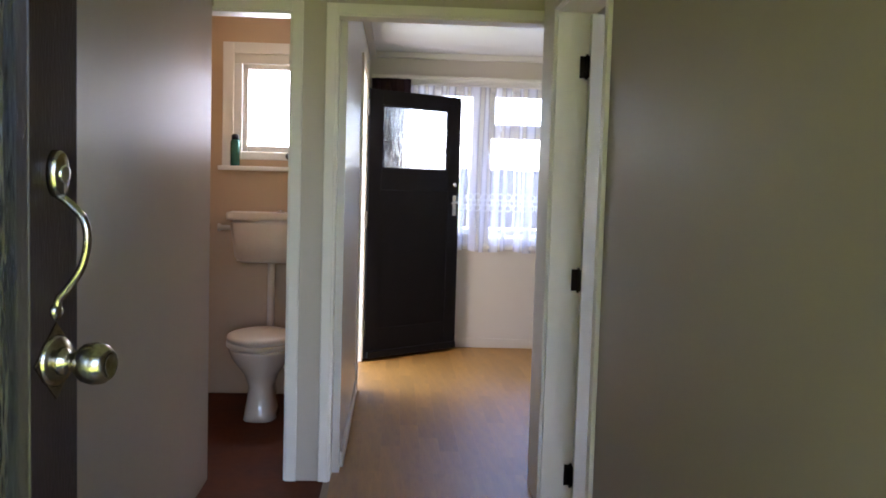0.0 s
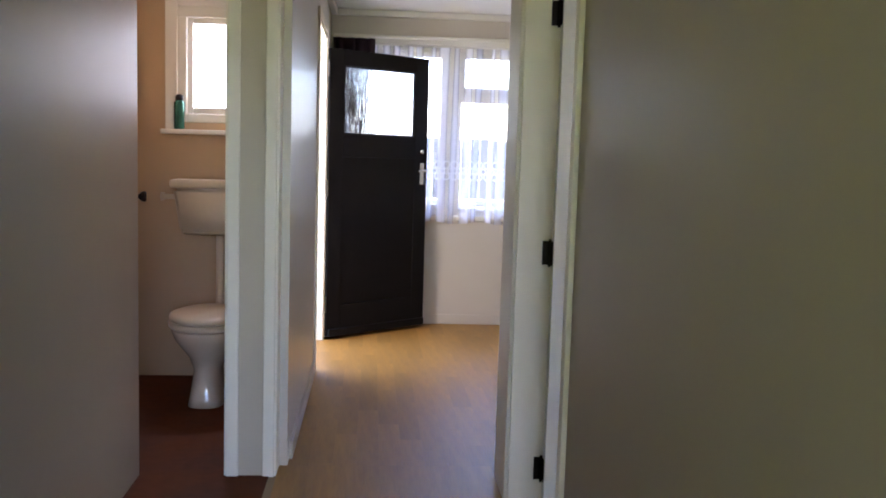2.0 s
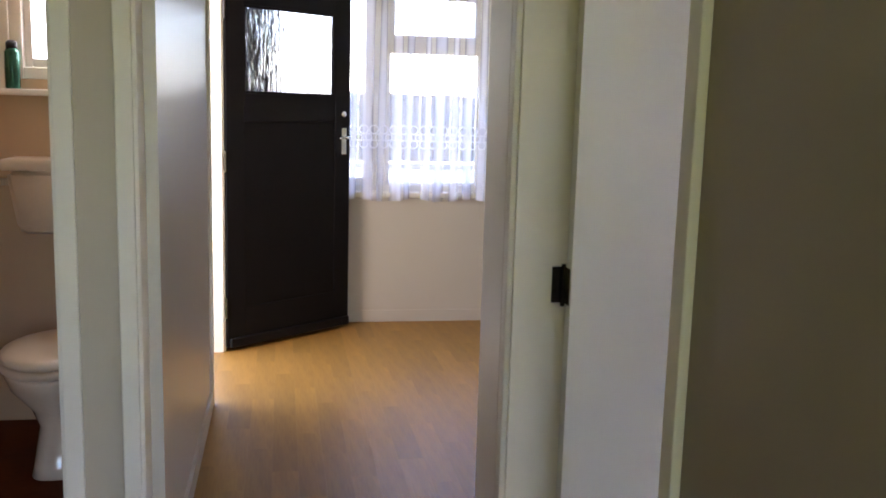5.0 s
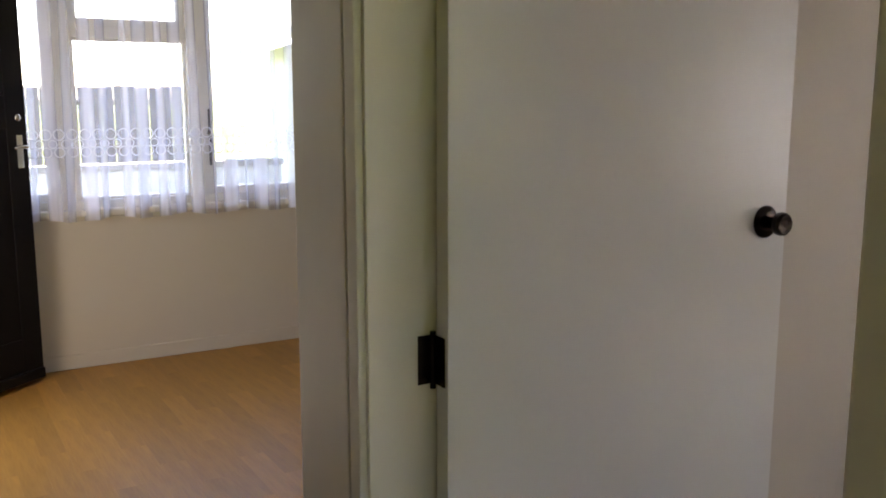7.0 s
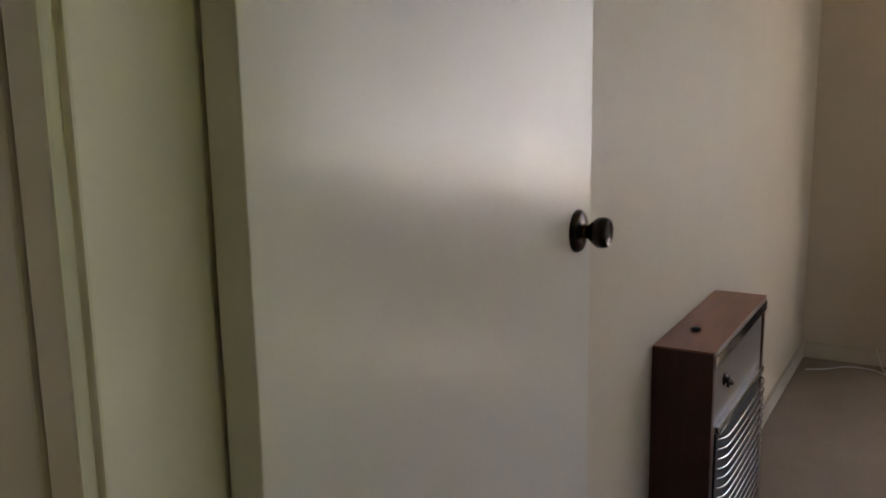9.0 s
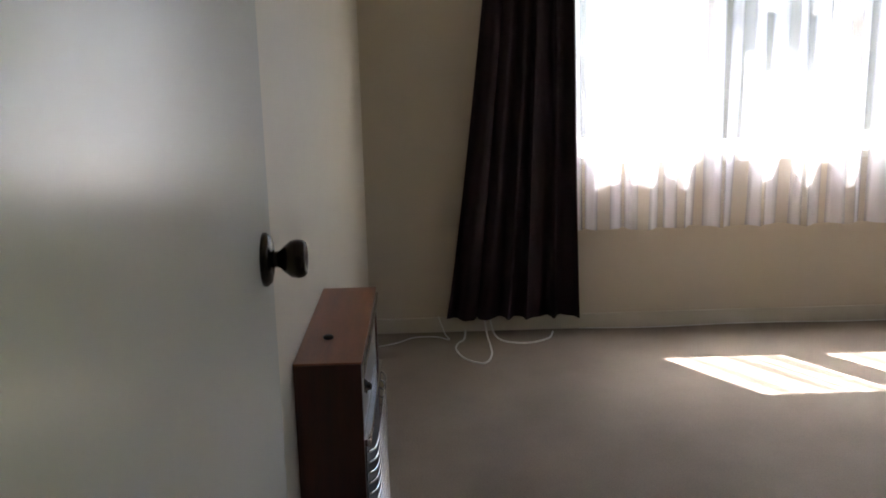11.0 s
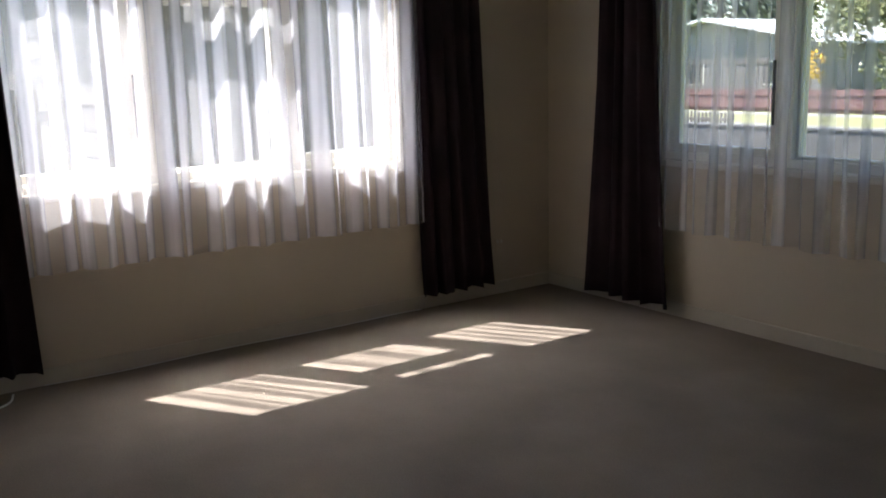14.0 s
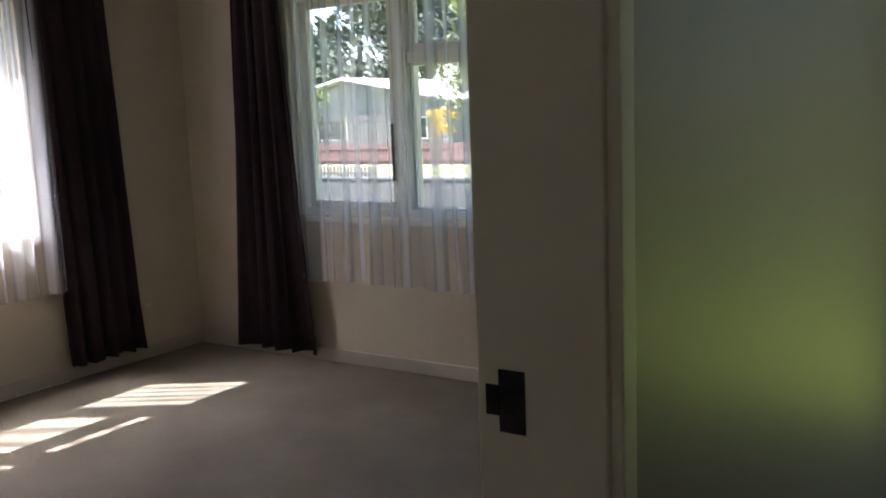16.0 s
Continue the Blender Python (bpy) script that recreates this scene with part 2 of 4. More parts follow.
def part(name, bm, mat, parent, label="", smooth=False):
    ob = mesh_object(name, bm, mat, smooth)
    ob.parent = parent
    if label:
        tagged(ob, label)
    return ob


def structure(name, bm, mat, label="", category=""):
    return tagged(mesh_object(name, bm, mat), label, category, kind="structure")


def thing(name, m, label, category, group=""):
    ob = new(name)
    ob.empty_display_size = 0.1
    ob.matrix_world = m
    return tagged(ob, label, category, group)


def box(bm, x0, y0, z0, x1, y1, z1, bevel=0.0):
    r = bmesh.ops.create_cube(bm, size=1.0)
    vs = r["verts"]
    for v in vs:
        v.co = Vector(((x0 + x1) / 2 + v.co.x * abs(x1 - x0), (y0 + y1) / 2 + v.co.y * abs(y1 - y0), (z0 + z1) / 2 + v.co.z * abs(z1 - z0)))
    if bevel:
        es = list({e for v in vs for e in v.link_edges})
        bmesh.ops.bevel(bm, geom=es, offset=bevel, segments=2, affect='EDGES', profile=0.6)
    return bm


def one_box(*a):
    return box(bmesh.new(), *a)


def lathe(bm, profile, m=None, steps=24):
    """Turns (radius, height) pairs about z; m places the result."""
    m = m or Matrix()
    rings = []
    for r, h in profile:
        rings.append([bm.verts.new(m @ Vector((max(r, 1e-4) * math.cos(2 * math.pi * k / steps), max(r, 1e-4) * math.sin(2 * math.pi * k / steps), h))) for k in range(steps)])
    for a, b in zip(rings, rings[1:]):
        for k in range(steps):
            bm.faces.new((a[k], a[(k + 1) % steps], b[(k + 1) % steps], b[k]))
    bm.faces.new(list(reversed(rings[0])))
    bm.faces.new(rings[-1])
    return bm


def loft(bm, rings):
    """Skins closed rings of equal length and caps both ends."""
    made = [[bm.verts.new(p) for p in ring] for ring in rings]
    n = len(made[0])
    for a, b in zip(made, made[1:]):
        for k in range(n):
            bm.faces.new((a[k], a[(k + 1) % n], b[(k + 1) % n], b[k]))
    bm.faces.new(list(reversed(made[0])))
    bm.faces.new(made[-1])
    return bm


def oval(cx, cy, z, rx, ry, n=28, power=2.0):
    pts = []
    for k in range(n):
        a = 2 * math.pi * k / n
        c, s = math.cos(a), math.sin(a)
        pts.append(Vector((cx + rx * math.copysign(abs(c) ** (2 / power), c), cy + ry * math.copysign(abs(s) ** (2 / power), s), z)))
    return pts


def tube(bm, pts, r, n=8):
    pts = [Vector(p) for p in pts]
    rings = []
    for i, p in enumerate(pts):
        d = (pts[min(i + 1, len(pts) - 1)] - pts[max(i - 1, 0)]).normalized()
        u = d.orthogonal().normalized() if i == 0 else (u - d * u.dot(d)).normalized()
        v = d.cross(u)
        rr = r[i] if isinstance(r, (list, tuple)) else r
        rings.append([p + (u * math.cos(2 * math.pi * k / n) + v * math.sin(2 * math.pi * k / n)) * rr for k in range(n)])
    return loft(bm, rings)


def arc_points(ctrl, steps=8):
    """Smooth curve through control points."""
    c = [Vector(p) for p in ctrl]
    c = [c[0] * 2 - c[1]] + c + [c[-1] * 2 - c[-2]]
    out = []
    for i in range(1, len(c) - 2):
        for k in range(steps):
            t = k / steps
            a, b, d, e = c[i - 1], c[i], c[i + 1], c[i + 2]
            out.append(0.5 * ((2 * b) + (d - a) * t + (2 * a - 5 * b + 4 * d - e) * t * t + (3 * b - a - 3 * d + e) * t ** 3))
    out.append(c[-2])
    return out


def wall(name, axis, near, far, a0, a1, z0, z1, openings, mat, label):
    """A wall of the thickness near..far across axis, running a0..a1, with openings (a0, a1, z0, z1) through it."""
    bm = bmesh.new()
    cuts = sorted({a0, a1, *[v for o in openings for v in o[:2]]})
    for lo, hi in zip(cuts, cuts[1:]):
        gaps = sorted((o[2], o[3]) for o in openings if o[0] <= lo + 1e-6 and o[1] >= hi - 1e-6)
        z = z0
        for g0, g1 in gaps + [(z1, z1)]:
            if g0 > z + 1e-6:
                if axis == 'x':
                    box(bm, near, lo, z, far, hi, g0)
                else:
                    box(bm, lo, near, z, hi, far, g0)
            z = max(z, g1)
    bmesh.ops.remove_doubles(bm, verts=bm.verts, dist=1e-5)
    return structure(name, bm, mat, label, "wall")


CEIL = 2.28
HEAD = 1.985
# ---- shell ----
YB, XE, YS, YN, YE, YK = 1.08, 5.08, 0.47, 4.472, 4.70, 7.96
D0, D1 = 3.53, 4.42
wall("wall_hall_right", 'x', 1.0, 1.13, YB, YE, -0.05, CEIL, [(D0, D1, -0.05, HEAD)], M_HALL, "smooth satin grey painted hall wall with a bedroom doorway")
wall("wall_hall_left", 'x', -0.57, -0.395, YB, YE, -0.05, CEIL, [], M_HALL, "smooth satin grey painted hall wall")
wall("wall_hall_end", 'y', YE, 4.81, -0.95, 1.13, -0.05, CEIL, [(-0.444, -0.07, -0.05, HEAD), (0.125, 1.06, -0.05, HEAD)], M_HALLEND, "cream hall end wall, paint lightened for its light, with toilet and kitchen doorways")
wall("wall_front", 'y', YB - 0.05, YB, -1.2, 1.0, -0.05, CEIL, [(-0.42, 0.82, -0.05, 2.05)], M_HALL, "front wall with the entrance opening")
wall("wall_bedroom_north", 'y', YN, 4.58, 1.13, 5.22, -0.05, CEIL, [], M_BED, "cream painted bedroom wall")
wall("wall_bedroom_east", 'x', XE, 5.22, 0.33, YN, -0.05, CEIL, [(1.547, 3.603, 0.84, 2.05)], M_BED, "cream painted bedroom wall with a wide window")
wall("wall_bedroom_south", 'y', 0.33, YS, 1.0, XE, -0.05, CEIL, [(2.13, 4.20, 0.83, 2.05)], M_BED, "cream painted bedroom wall with a street window")
wall("wall_bedroom_west", 'x', 1.134, 1.14, YS, D0 - 0.08, -0.05, CEIL, [], M_BED, "cream painted bedroom side of the hall wall")
wall("wall_porch_side", 'x', 1.0, 1.13, 0.33, YB, -0.05, CEIL, [], M_HOUSEW, "pale painted unseen wall beside the entrance")
# Unseen wing wall, added to keep left-hand light off the right hall wall.
wall("wall_light_screen", 'x', -0.72, -0.60, 0.05, YB - 0.05, -0.05, CEIL, [], M_HOUSEW, "pale painted unseen wall beside the entrance")
wall("wall_kitchen_left", 'x', 0.05, 0.16, 4.81, YK + 0.14, -0.05, CEIL, [(6.44, 7.302, -0.05, 2.0)], M_KIT, "off-white satin kitchen wall with a back doorway")
wall("wall_kitchen_far", 'y', YK, YK + 0.14, 0.16, 4.4, -0.05, CEIL, [(0.335, 2.41, 0.81, 2.05)], M_KIT, "off-white kitchen wall with a wide window")
wall("wall_kitchen_right", 'x', 4.2, 4.3, 4.58, YK, -0.05, CEIL, [], M_KIT, "off-white kitchen wall")
wall("wall_kitchen_south", 'y', 4.584, 4.69, 1.13, 4.2, -0.05, CEIL, [], M_KIT, "off-white kitchen wall")
wall("wall_toilet_left", 'x', -0.95, -0.80, 4.81, 6.42, -0.05, CEIL, [], M_TOILET, "tan painted toilet wall")
wall("wall_toilet_back", 'y', 6.30, 6.42, -0.80, 0.05, -0.05, CEIL, [(-0.585, -0.095, 1.40, 2.02)], M_TOILET, "tan painted toilet wall with a small window")
wall("wall_toilet_right", 'x', 0.03, 0.046, 4.81, 6.30, -0.05, CEIL, [], M_TOILET, "tan painted toilet wall")

structure("floor_hall", one_box(-0.45, YB, -0.1, 1.0, YE, 0.0), M_OAKBASE, "timber hall floor", "floor")
structure("floor_kitchen_threshold", one_box(0.13, 4.38, 0.0, 0.985, 4.81, 0.004), M_OAK, "oak strip threshold at the kitchen doorway", "threshold")
structure("floor_toilet_threshold", one_box(-0.449, 4.38, 0.0, 0.10, 4.695, 0.004), M_TFLOOR, "brown vinyl at the toilet doorway", "threshold")
structure("floor_toilet", one_box(-0.80, YE, -0.1, 0.03, 6.30, -0.002), M_TFLOOR, "dark brown vinyl toilet floor", "floor")
structure("floor_bedroom", one_box(1.0, YS, -0.1, XE, YN, -0.001), M_CARPET, "worn grey-brown bedroom carpet", "carpet")
kitchen_floor = structure("floor_kitchen", one_box(0.05, YE, -0.1, 4.2, YK, -0.006), M_OAKBASE, "light oak strip laminate kitchen floor", "floor")
structure("ceiling_hall", one_box(-0.95, YB, CEIL, 1.0, 6.42, CEIL + 0.05), M_CEIL, "white painted ceiling", "ceiling")
structure("ceiling_bedroom", one_box(1.13, YS, CEIL, XE, YN, CEIL + 0.05), M_CEIL, "white painted bedroom ceiling", "ceiling")
structure("ceiling_kitchen", one_box(0.16, 4.81, CEIL, 4.2, YK, CEIL + 0.05), M_CEIL, "white glossy kitchen ceiling", "ceiling")
structure("roof", one_box(-1.6, -0.25, CEIL + 0.06, 5.32, 8.75, CEIL + 0.16), M_ROOFG, "roof slab with eaves over the walls", "roof")
bm = bmesh.new()
box(bm, 0.16, YK - 0.045, CEIL - 0.045, 4.2, YK, CEIL, 0.008)
box(bm, 0.16, 4.81, CEIL - 0.045, 0.205, YK - 0.045, CEIL, 0.008)
structure("trim_kitchen_cornice", bm, M_TRIMW, "white painted timber cornice", "trim")


def skirting(name, runs, mat):
    bm = bmesh.new()
    for x0, y0, x1, y1 in runs:
        box(bm, x0, y0, 0.0, x1, y1, 0.075, 0.004)
    return structure(name, bm, mat, "painted timber skirting board", "baseboard")


skirting("baseboard_bedroom_east", [(XE - 0.014, YS, XE, YN)], M_BEDTRIM)
skirting("baseboard_bedroom_south", [(1.14, YS, XE - 0.014, YS + 0.014)], M_BEDTRIM)
skirting("baseboard_bedroom_north", [(1.20, YN - 0.014, XE - 0.014, YN)], M_BEDTRIM)
skirting("baseboard_kitchen_far", [(0.16, YK - 0.010, 4.2, YK)], M_KIT)
skirting("baseboard_kitchen_left", [(0.16, 4.90, 0.174, 6.37)], M_KIT)


def casing(name, axis, face, out, a0, a1, head, wide, deep, mat, sides="lrt", label="cream painted door architrave"):
    """Architrave strips round an opening, standing out from a wall face."""
    bm = bmesh.new()
    f0, f1 = sorted((face, face + out * deep))
    strips = []
    if "l" in sides:
        strips.append((a0 - wide, a0 - 0.006, 0, head + wide))
    if "r" in sides:
        strips.append((a1 + 0.006, a1 + wide, 0, head + wide))
    if "t" in sides:
        strips.append((a0 - 0.006, a1 + 0.006, head + 0.006, head + wide))
    for b0, b1, z0, z1 in strips:
        if axis == 'x':
            box(bm, f0, b0, z0, f1, b1, z1, 0.004)
        else:
            box(bm, b0, f0, z0, b1, f1, z1, 0.004)
    return structure(name, bm, mat, label, "architrave")


def lining(name, axis, f0, f1, a0, a1, head, mat, stop=None, label="cream painted door lining with stop bead"):
    """Jamb lining inside an opening, with an optional stop bead between two depths."""
    bm = bmesh.new()
    t = 0.02
    spans = [(a0 - 0.001, a0 + t, 0, head), (a1 - t, a1 + 0.001, 0, head), (a0 + t, a1 - t, head - t, head)]
    if stop:
        spans2 = [(a0 + t, a0 + t + 0.012, 0, head - t), (a1 - t - 0.012, a1 - t, 0, head - t)]
    for b0, b1, z0, z1 in spans:
        if axis == 'x':
            box(bm, f0, b0, z0, f1, b1, z1, 0.003)
        else:
            box(bm, b0, f0, z0, b1, f1, z1, 0.003)
    if stop:
        for b0, b1, z0, z1 in spans2:
            if axis == 'x':
                box(bm, stop[0], b0, z0, stop[1], b1, z1, 0.003)
            else:
                box(bm, b0, stop[0], z0, b1, stop[1], z1, 0.003)
    return structure(name, bm, mat, label, "door frame")


casing("trim_bedroom_door_hall", 'x', 1.0, -1, D0, D1, HEAD, 0.045, 0.016, M_TRIM)
casing("trim_bedroom_door_room", 'x', 1.134, 1, D0, D1, HEAD, 0.062, 0.014, M_TRIM, "lt")
lining("trim_bedroom_door_lining", 'x', 0.998, 1.15, D0 - 0.017, D1 + 0.017, HEAD + 0.017, M_TRIM)
structure("trim_hall_corner", one_box(0.986, 4.475, 0.0, 1.0, 4.699, 2.1, 0.004), M_TRIM, "cream painted board beside the kitchen doorway", "trim")
casing("trim_kitchen_door", 'y', YE, -1, 0.125, 1.06, HEAD, 0.048, 0.016, M_TRIM, "lt")
lining("trim_kitchen_door_lining", 'y', 4.698, 4.822, 0.108, 1.077, HEAD + 0.017, M_TRIM)
casing("trim_toilet_door", 'y', YE, -1, -0.38, -0.07, HEAD, 0.052, 0.016, M_TRIM, "rt")
lining("trim_toilet_door_lining", 'y', 4.698, 4.822, -0.457, -0.053, HEAD + 0.017, M_TRIM)
casing("trim_back_door", 'x', 0.16, 1, 6.44, 7.302, 2.0, 0.06, 0.014, M_TRIM, "lrt")
lining("trim_back_door_lining", 'x', 0.045, 0.165, 6.43, 7.312, 2.01, M_TRIM)
casing("trim_front_door", 'y', YB - 0.05, -1, -0.42, 0.82, 2.05, 0.07, 0.02, M_FRONT)


# ---- windows ----
def window_unit(name, m, wide, z0, z1, deep, mulls, transom, mat, label):
    """Local: x along the wall, y out of the room, z up; the frame fills the opening with three lights."""
    w = tagged(new(name), label, "window", kind="structure")
    w.matrix_world = m
    fr = 0.045
    for nm, b in (("head", (0, 0.02, z1 - fr, wide, deep, z1)), ("jamb", (0, 0.02, z0, fr, deep, z1 - fr)), ("jamb", (wide - fr, 0.02, z0, wide, deep, z1 - fr)), ("bottom_rail", (fr, 0.02, z0, wide - fr, deep, z0 + fr))):
        part(nm, one_box(*b, 0.004), mat, w)
    for c in mulls:
        part("mullion", one_box(c - 0.05, 0.02, z0 + fr, c + 0.05, deep, z1 - fr, 0.004), mat, w)
    part("transom", one_box(mulls[0] + 0.05, 0.03, transom - 0.03, mulls[1] - 0.05, deep, transom + 0.03, 0.004), mat, w)
    edges = [fr] + [v for c in mulls for v in (c - 0.05, c + 0.05)] + [wide - fr]
    lights = [(edges[0], edges[1], z0 + fr, z1 - fr, True), (edges[2], edges[3], z0 + fr, transom - 0.03, False),
              (edges[2], edges[3], transom + 0.03, z1 - fr, True), (edges[4], edges[5], z0 + fr, z1 - fr, True)]
    for x0, x1, a, b, sash in lights:
        s = 0.038 if sash else 0.014
        bm = bmesh.new()
        for q in ((x0, a, x0 + s, b), (x1 - s, a, x1, b), (x0 + s, a, x1 - s, a + s), (x0 + s, b - s, x1 - s, b)):
            box(bm, q[0], 0.055, q[1], q[2], 0.09, q[3], 0.003)
        sh = part("sash" if sash else "glazing_bead", bm, mat, w)
        pane = part("pane", one_box(x0 + s - 0.004, 0.07, a + s - 0.004, x1 - s + 0.004, 0.074, b - s + 0.004), M_GLASS, sh)
        pane.visible_shadow = False
    # dark casement stays and catches on the mullions
    for c, side in ((mulls[0] - 0.05, -1), (mulls[1] + 0.05, 1)):
        bm = bmesh.new()
        box(bm, c - 0.008 if side < 0 else c - 0.004, 0.008, z0 + 0.20, c + 0.004 if side < 0 else c + 0.008, 0.026, z0 + 0.50, 0.003)
        lathe(bm, [(0.008, 0), (0.012, 0.008), (0.006, 0.03)], Matrix.Translation((c, 0.012, z0 + 0.36)), 10)
        part("casement_catch", bm, M_BRONZE, w, "dark metal casement catch")
    bm = bmesh.new()
    for q in ((-0.055, z0 - 0.05, 0.004, z1 + 0.055), (wide - 0.004, z0 - 0.05, wide + 0.055, z1 + 0.055), (0.004, z1 - 0.004, wide - 0.004, z1 + 0.055)):
        box(bm, q[0], -0.016, q[1], q[2], 0.0, q[3], 0.004)
    part("window_frame", bm, mat, w)
    part("window_sill", one_box(-0.06, -0.030, z0 - 0.03, wide + 0.06, 0.055, z0 + 0.004, 0.008), mat, w)
    return w


# east: local x runs towards -y, local y towards +x
window_unit("window_1", pose(XE, 3.603, 0, 0, 0, -90), 2.056, 0.84, 2.05, 0.14, (0.725, 1.428), 1.69, M_TRIMW, "cream timber bedroom window of three lights in sun")
window_unit("window_2", pose(4.20, YS, 0, 0, 0, 180), 2.07, 0.83, 2.05, 0.14, (0.723, 1.445), 1.665, M_TRIMW, "cream timber bedroom window facing the street")
window_unit("window_3", pose(0.335, YK, 0, 0, 0, 0), 2.075, 0.81, 2.05, 0.14, (0.72, 1.385), 1.69, M_TRIMW, "cream timber kitchen window of three lights")

tw = tagged(new("window_4"), "small frosted toilet window in white frame", "window", kind="structure")
tw.matrix_world = pose(-0.585, 6.30, 0, 0, 0, 0)
for nm, b in (("head", (0, 0.0, 1.96, 0.49, 0.12, 2.02)), ("jamb", (0, 0.0, 1.40, 0.05, 0.12, 1.96)), ("jamb", (0.44, 0.0, 1.40, 0.49, 0.12, 1.96)), ("bottom_rail", (0.05, 0.0, 1.40, 0.44, 0.12, 1.445))):
    part(nm, one_box(*b, 0.004), M_TRIMW, tw)
bm = bmesh.new()
for q in ((-0.06, 1.36, 0.004, 2.08), (0.486, 1.36, 0.55, 2.08), (0.004, 2.016, 0.486, 2.08)):
    box(bm, q[0], -0.018, q[1], q[2], 0.0, q[3], 0.004)
part("window_frame", bm, M_TRIMW, tw)
part("window_sill", one_box(-0.075, -0.07, 1.335, 0.565, 0.0, 1.36, 0.006), M_TRIMW, tw)
bm = bmesh.new()
for q in ((0.052, 1.447, 0.082, 1.958), (0.408, 1.447, 0.438, 1.958), (0.082, 1.447, 0.408, 1.482), (0.082, 1.928, 0.408, 1.958)):
    box(bm, q[0], 0.022, q[1], q[2], 0.062, q[3], 0.004)
toilet_sash = part("sash", bm, M_TRIMW, tw, "hinged white timber sash")
part("pane", one_box(0.076, 0.045, 1.476, 0.414, 0.051, 1.934), M_FROST, toilet_sash).visible_shadow = False
bm = bmesh.new()
lathe(bm, [(0.018, 0), (0.022, 0.006), (0.014, 0.03), (0.010, 0.034)], pose(0.33, 0.0, 1.425, 90), 12)
part("window_latch", bm, M_BRONZE, tw, "dark window latch")


# ---- curtains ----
def drape(name, m, top, bottom, z0, z1, folds, amp, mat, label, category, thick=0.0, seed=1, cinch=0.6, hem=0.0, rows=18, group="", per=10):
    """A hanging cloth. top and bottom: its ends along local x at the heading and at the hem."""
    rnd = random.Random(seed)
    cols = int(folds * per)
    ph, p = [], 0.0
    for k in range(cols + 1):
        ph.append(p)
        p += (2 * math.pi * folds / cols) * (1 + 0.45 * math.sin(k * 0.37 + seed) + rnd.uniform(-0.2, 0.2))
    lean = [rnd.uniform(-0.6, 0.6) for _ in range(8)]
    bm = bmesh.new()
    fold = bm.verts.layers.float.new("fold")

    def sheet(off):
        grid = []
        for r in range(rows + 1):
            v = r / rows
            row = []
            for k in range(cols + 1):
                u = k / cols
                a = top[0] + (top[1] - top[0]) * u
                b = bottom[0] + (bottom[1] - bottom[0]) * u
                g = v ** 0.9
                x = b + (a - b) * g
                aa = amp * (cinch + (1 - cinch) * (1 - v))
                y = aa * math.sin(ph[k] + 0.5 * (1 - v) * math.sin(u * 9 + seed)) + 0.3 * aa * math.sin(2.3 * ph[k] + 1.7 + 1.2 * v)
                x += 0.35 * aa * math.cos(ph[k] * 0.9 + 2 * v)
                z = z0 + (z1 - z0) * v + (hem * math.sin(ph[k] * 0.5 + seed) if r == 0 else 0)
                vert = bm.verts.new((x, y + off, z))
                vert[fold] = abs(math.cos(ph[k] + 0.5 * (1 - v) * math.sin(u * 9 + seed)))
                row.append(vert)
            grid.append(row)
        for a, b in zip(grid, grid[1:]):
            for k in range(cols):
                f = (a[k], a[k + 1], b[k + 1], b[k])
                bm.faces.new(f if off <= 0 else tuple(reversed(f)))
        return grid

    front = sheet(0.0)
    if thick:
        back = sheet(thick)
        for a, b in ((front[0], back[0]), (back[-1], front[-1])):
            for k in range(cols):
                bm.faces.new((a[k + 1], a[k], b[k], b[k + 1]))
        for k in (0, cols):
            for r in range(rows):
                f = (front[r][k], front[r + 1][k], back[r + 1][k], back[r][k])
                bm.faces.new(f if k == 0 else tuple(reversed(f)))
    ob = mesh_object(name, bm, mat, True)
    ob.matrix_world = m
    return tagged(ob, label, category, group)


# east window: local x towards -y measured from y = 4.46, local y into the wall
EAST = pose(XE - 0.085, 4.46, 0, 0, 0, -90)
drape("black_curtain", EAST, (0.62, 0.965), (0.349, 1.003), 0.085, 2.12, 6, 0.034, M_CURT, "long dark plum-black curtain hanging beside sunny window", "curtain", 0.006, 3, group="bedroom curtains", hem=0.0015)
drape("black_curtain", EAST, (2.935, 3.40), (2.985, 3.515), 0.09, 2.12, 5, 0.040, M_CURT, "dark plum-black curtain drawn back near room corner", "curtain", 0.006, 5, group="bedroom curtains", hem=0.0015)
SOUTH = pose(XE, YS + 0.085, 0, 0, 0, 180)
drape("black_curtain", SOUTH, (0.53, 0.90), (0.40, 1.055), 0.055, 2.12, 5, 0.040, M_CURT, "dark plum-black curtain drawn back beside street window", "curtain", 0.006, 7, group="bedroom curtains", hem=0.0015)
EASTN = pose(XE - 0.078, 4.46, 0, 0, 0, -90)
drape("net_curtain", EASTN, (0.955, 3.03), (0.955, 3.04), 0.505, 2.08, 11, 0.032, M_NET, "sheer white net curtain glowing in the sun", "net curtain", 0, 11, hem=0.004, per=20)
SOUTHN = pose(XE, YS + 0.078, 0, 0, 0, 180)
drape("net_curtain", SOUTHN, (0.93, 3.10), (0.93, 3.12), 0.48, 2.08, 11.5, 0.030, M_NETS, "sheer white net curtain before the street view", "net curtain", 0, 13, hem=0.004, per=20)
KIT = pose(0.16, YK - 0.05, 0, 0, 0, 0)
kitchen_net = drape("net_curtain", KIT, (0.22, 2.30), (0.22, 2.30), 0.765, 2.03, 12, 0.022, M_NETK, "sheer white kitchen net curtain with lace border", "net curtain", 0, 17, hem=0.008, per=20)
lace = bmesh.new()
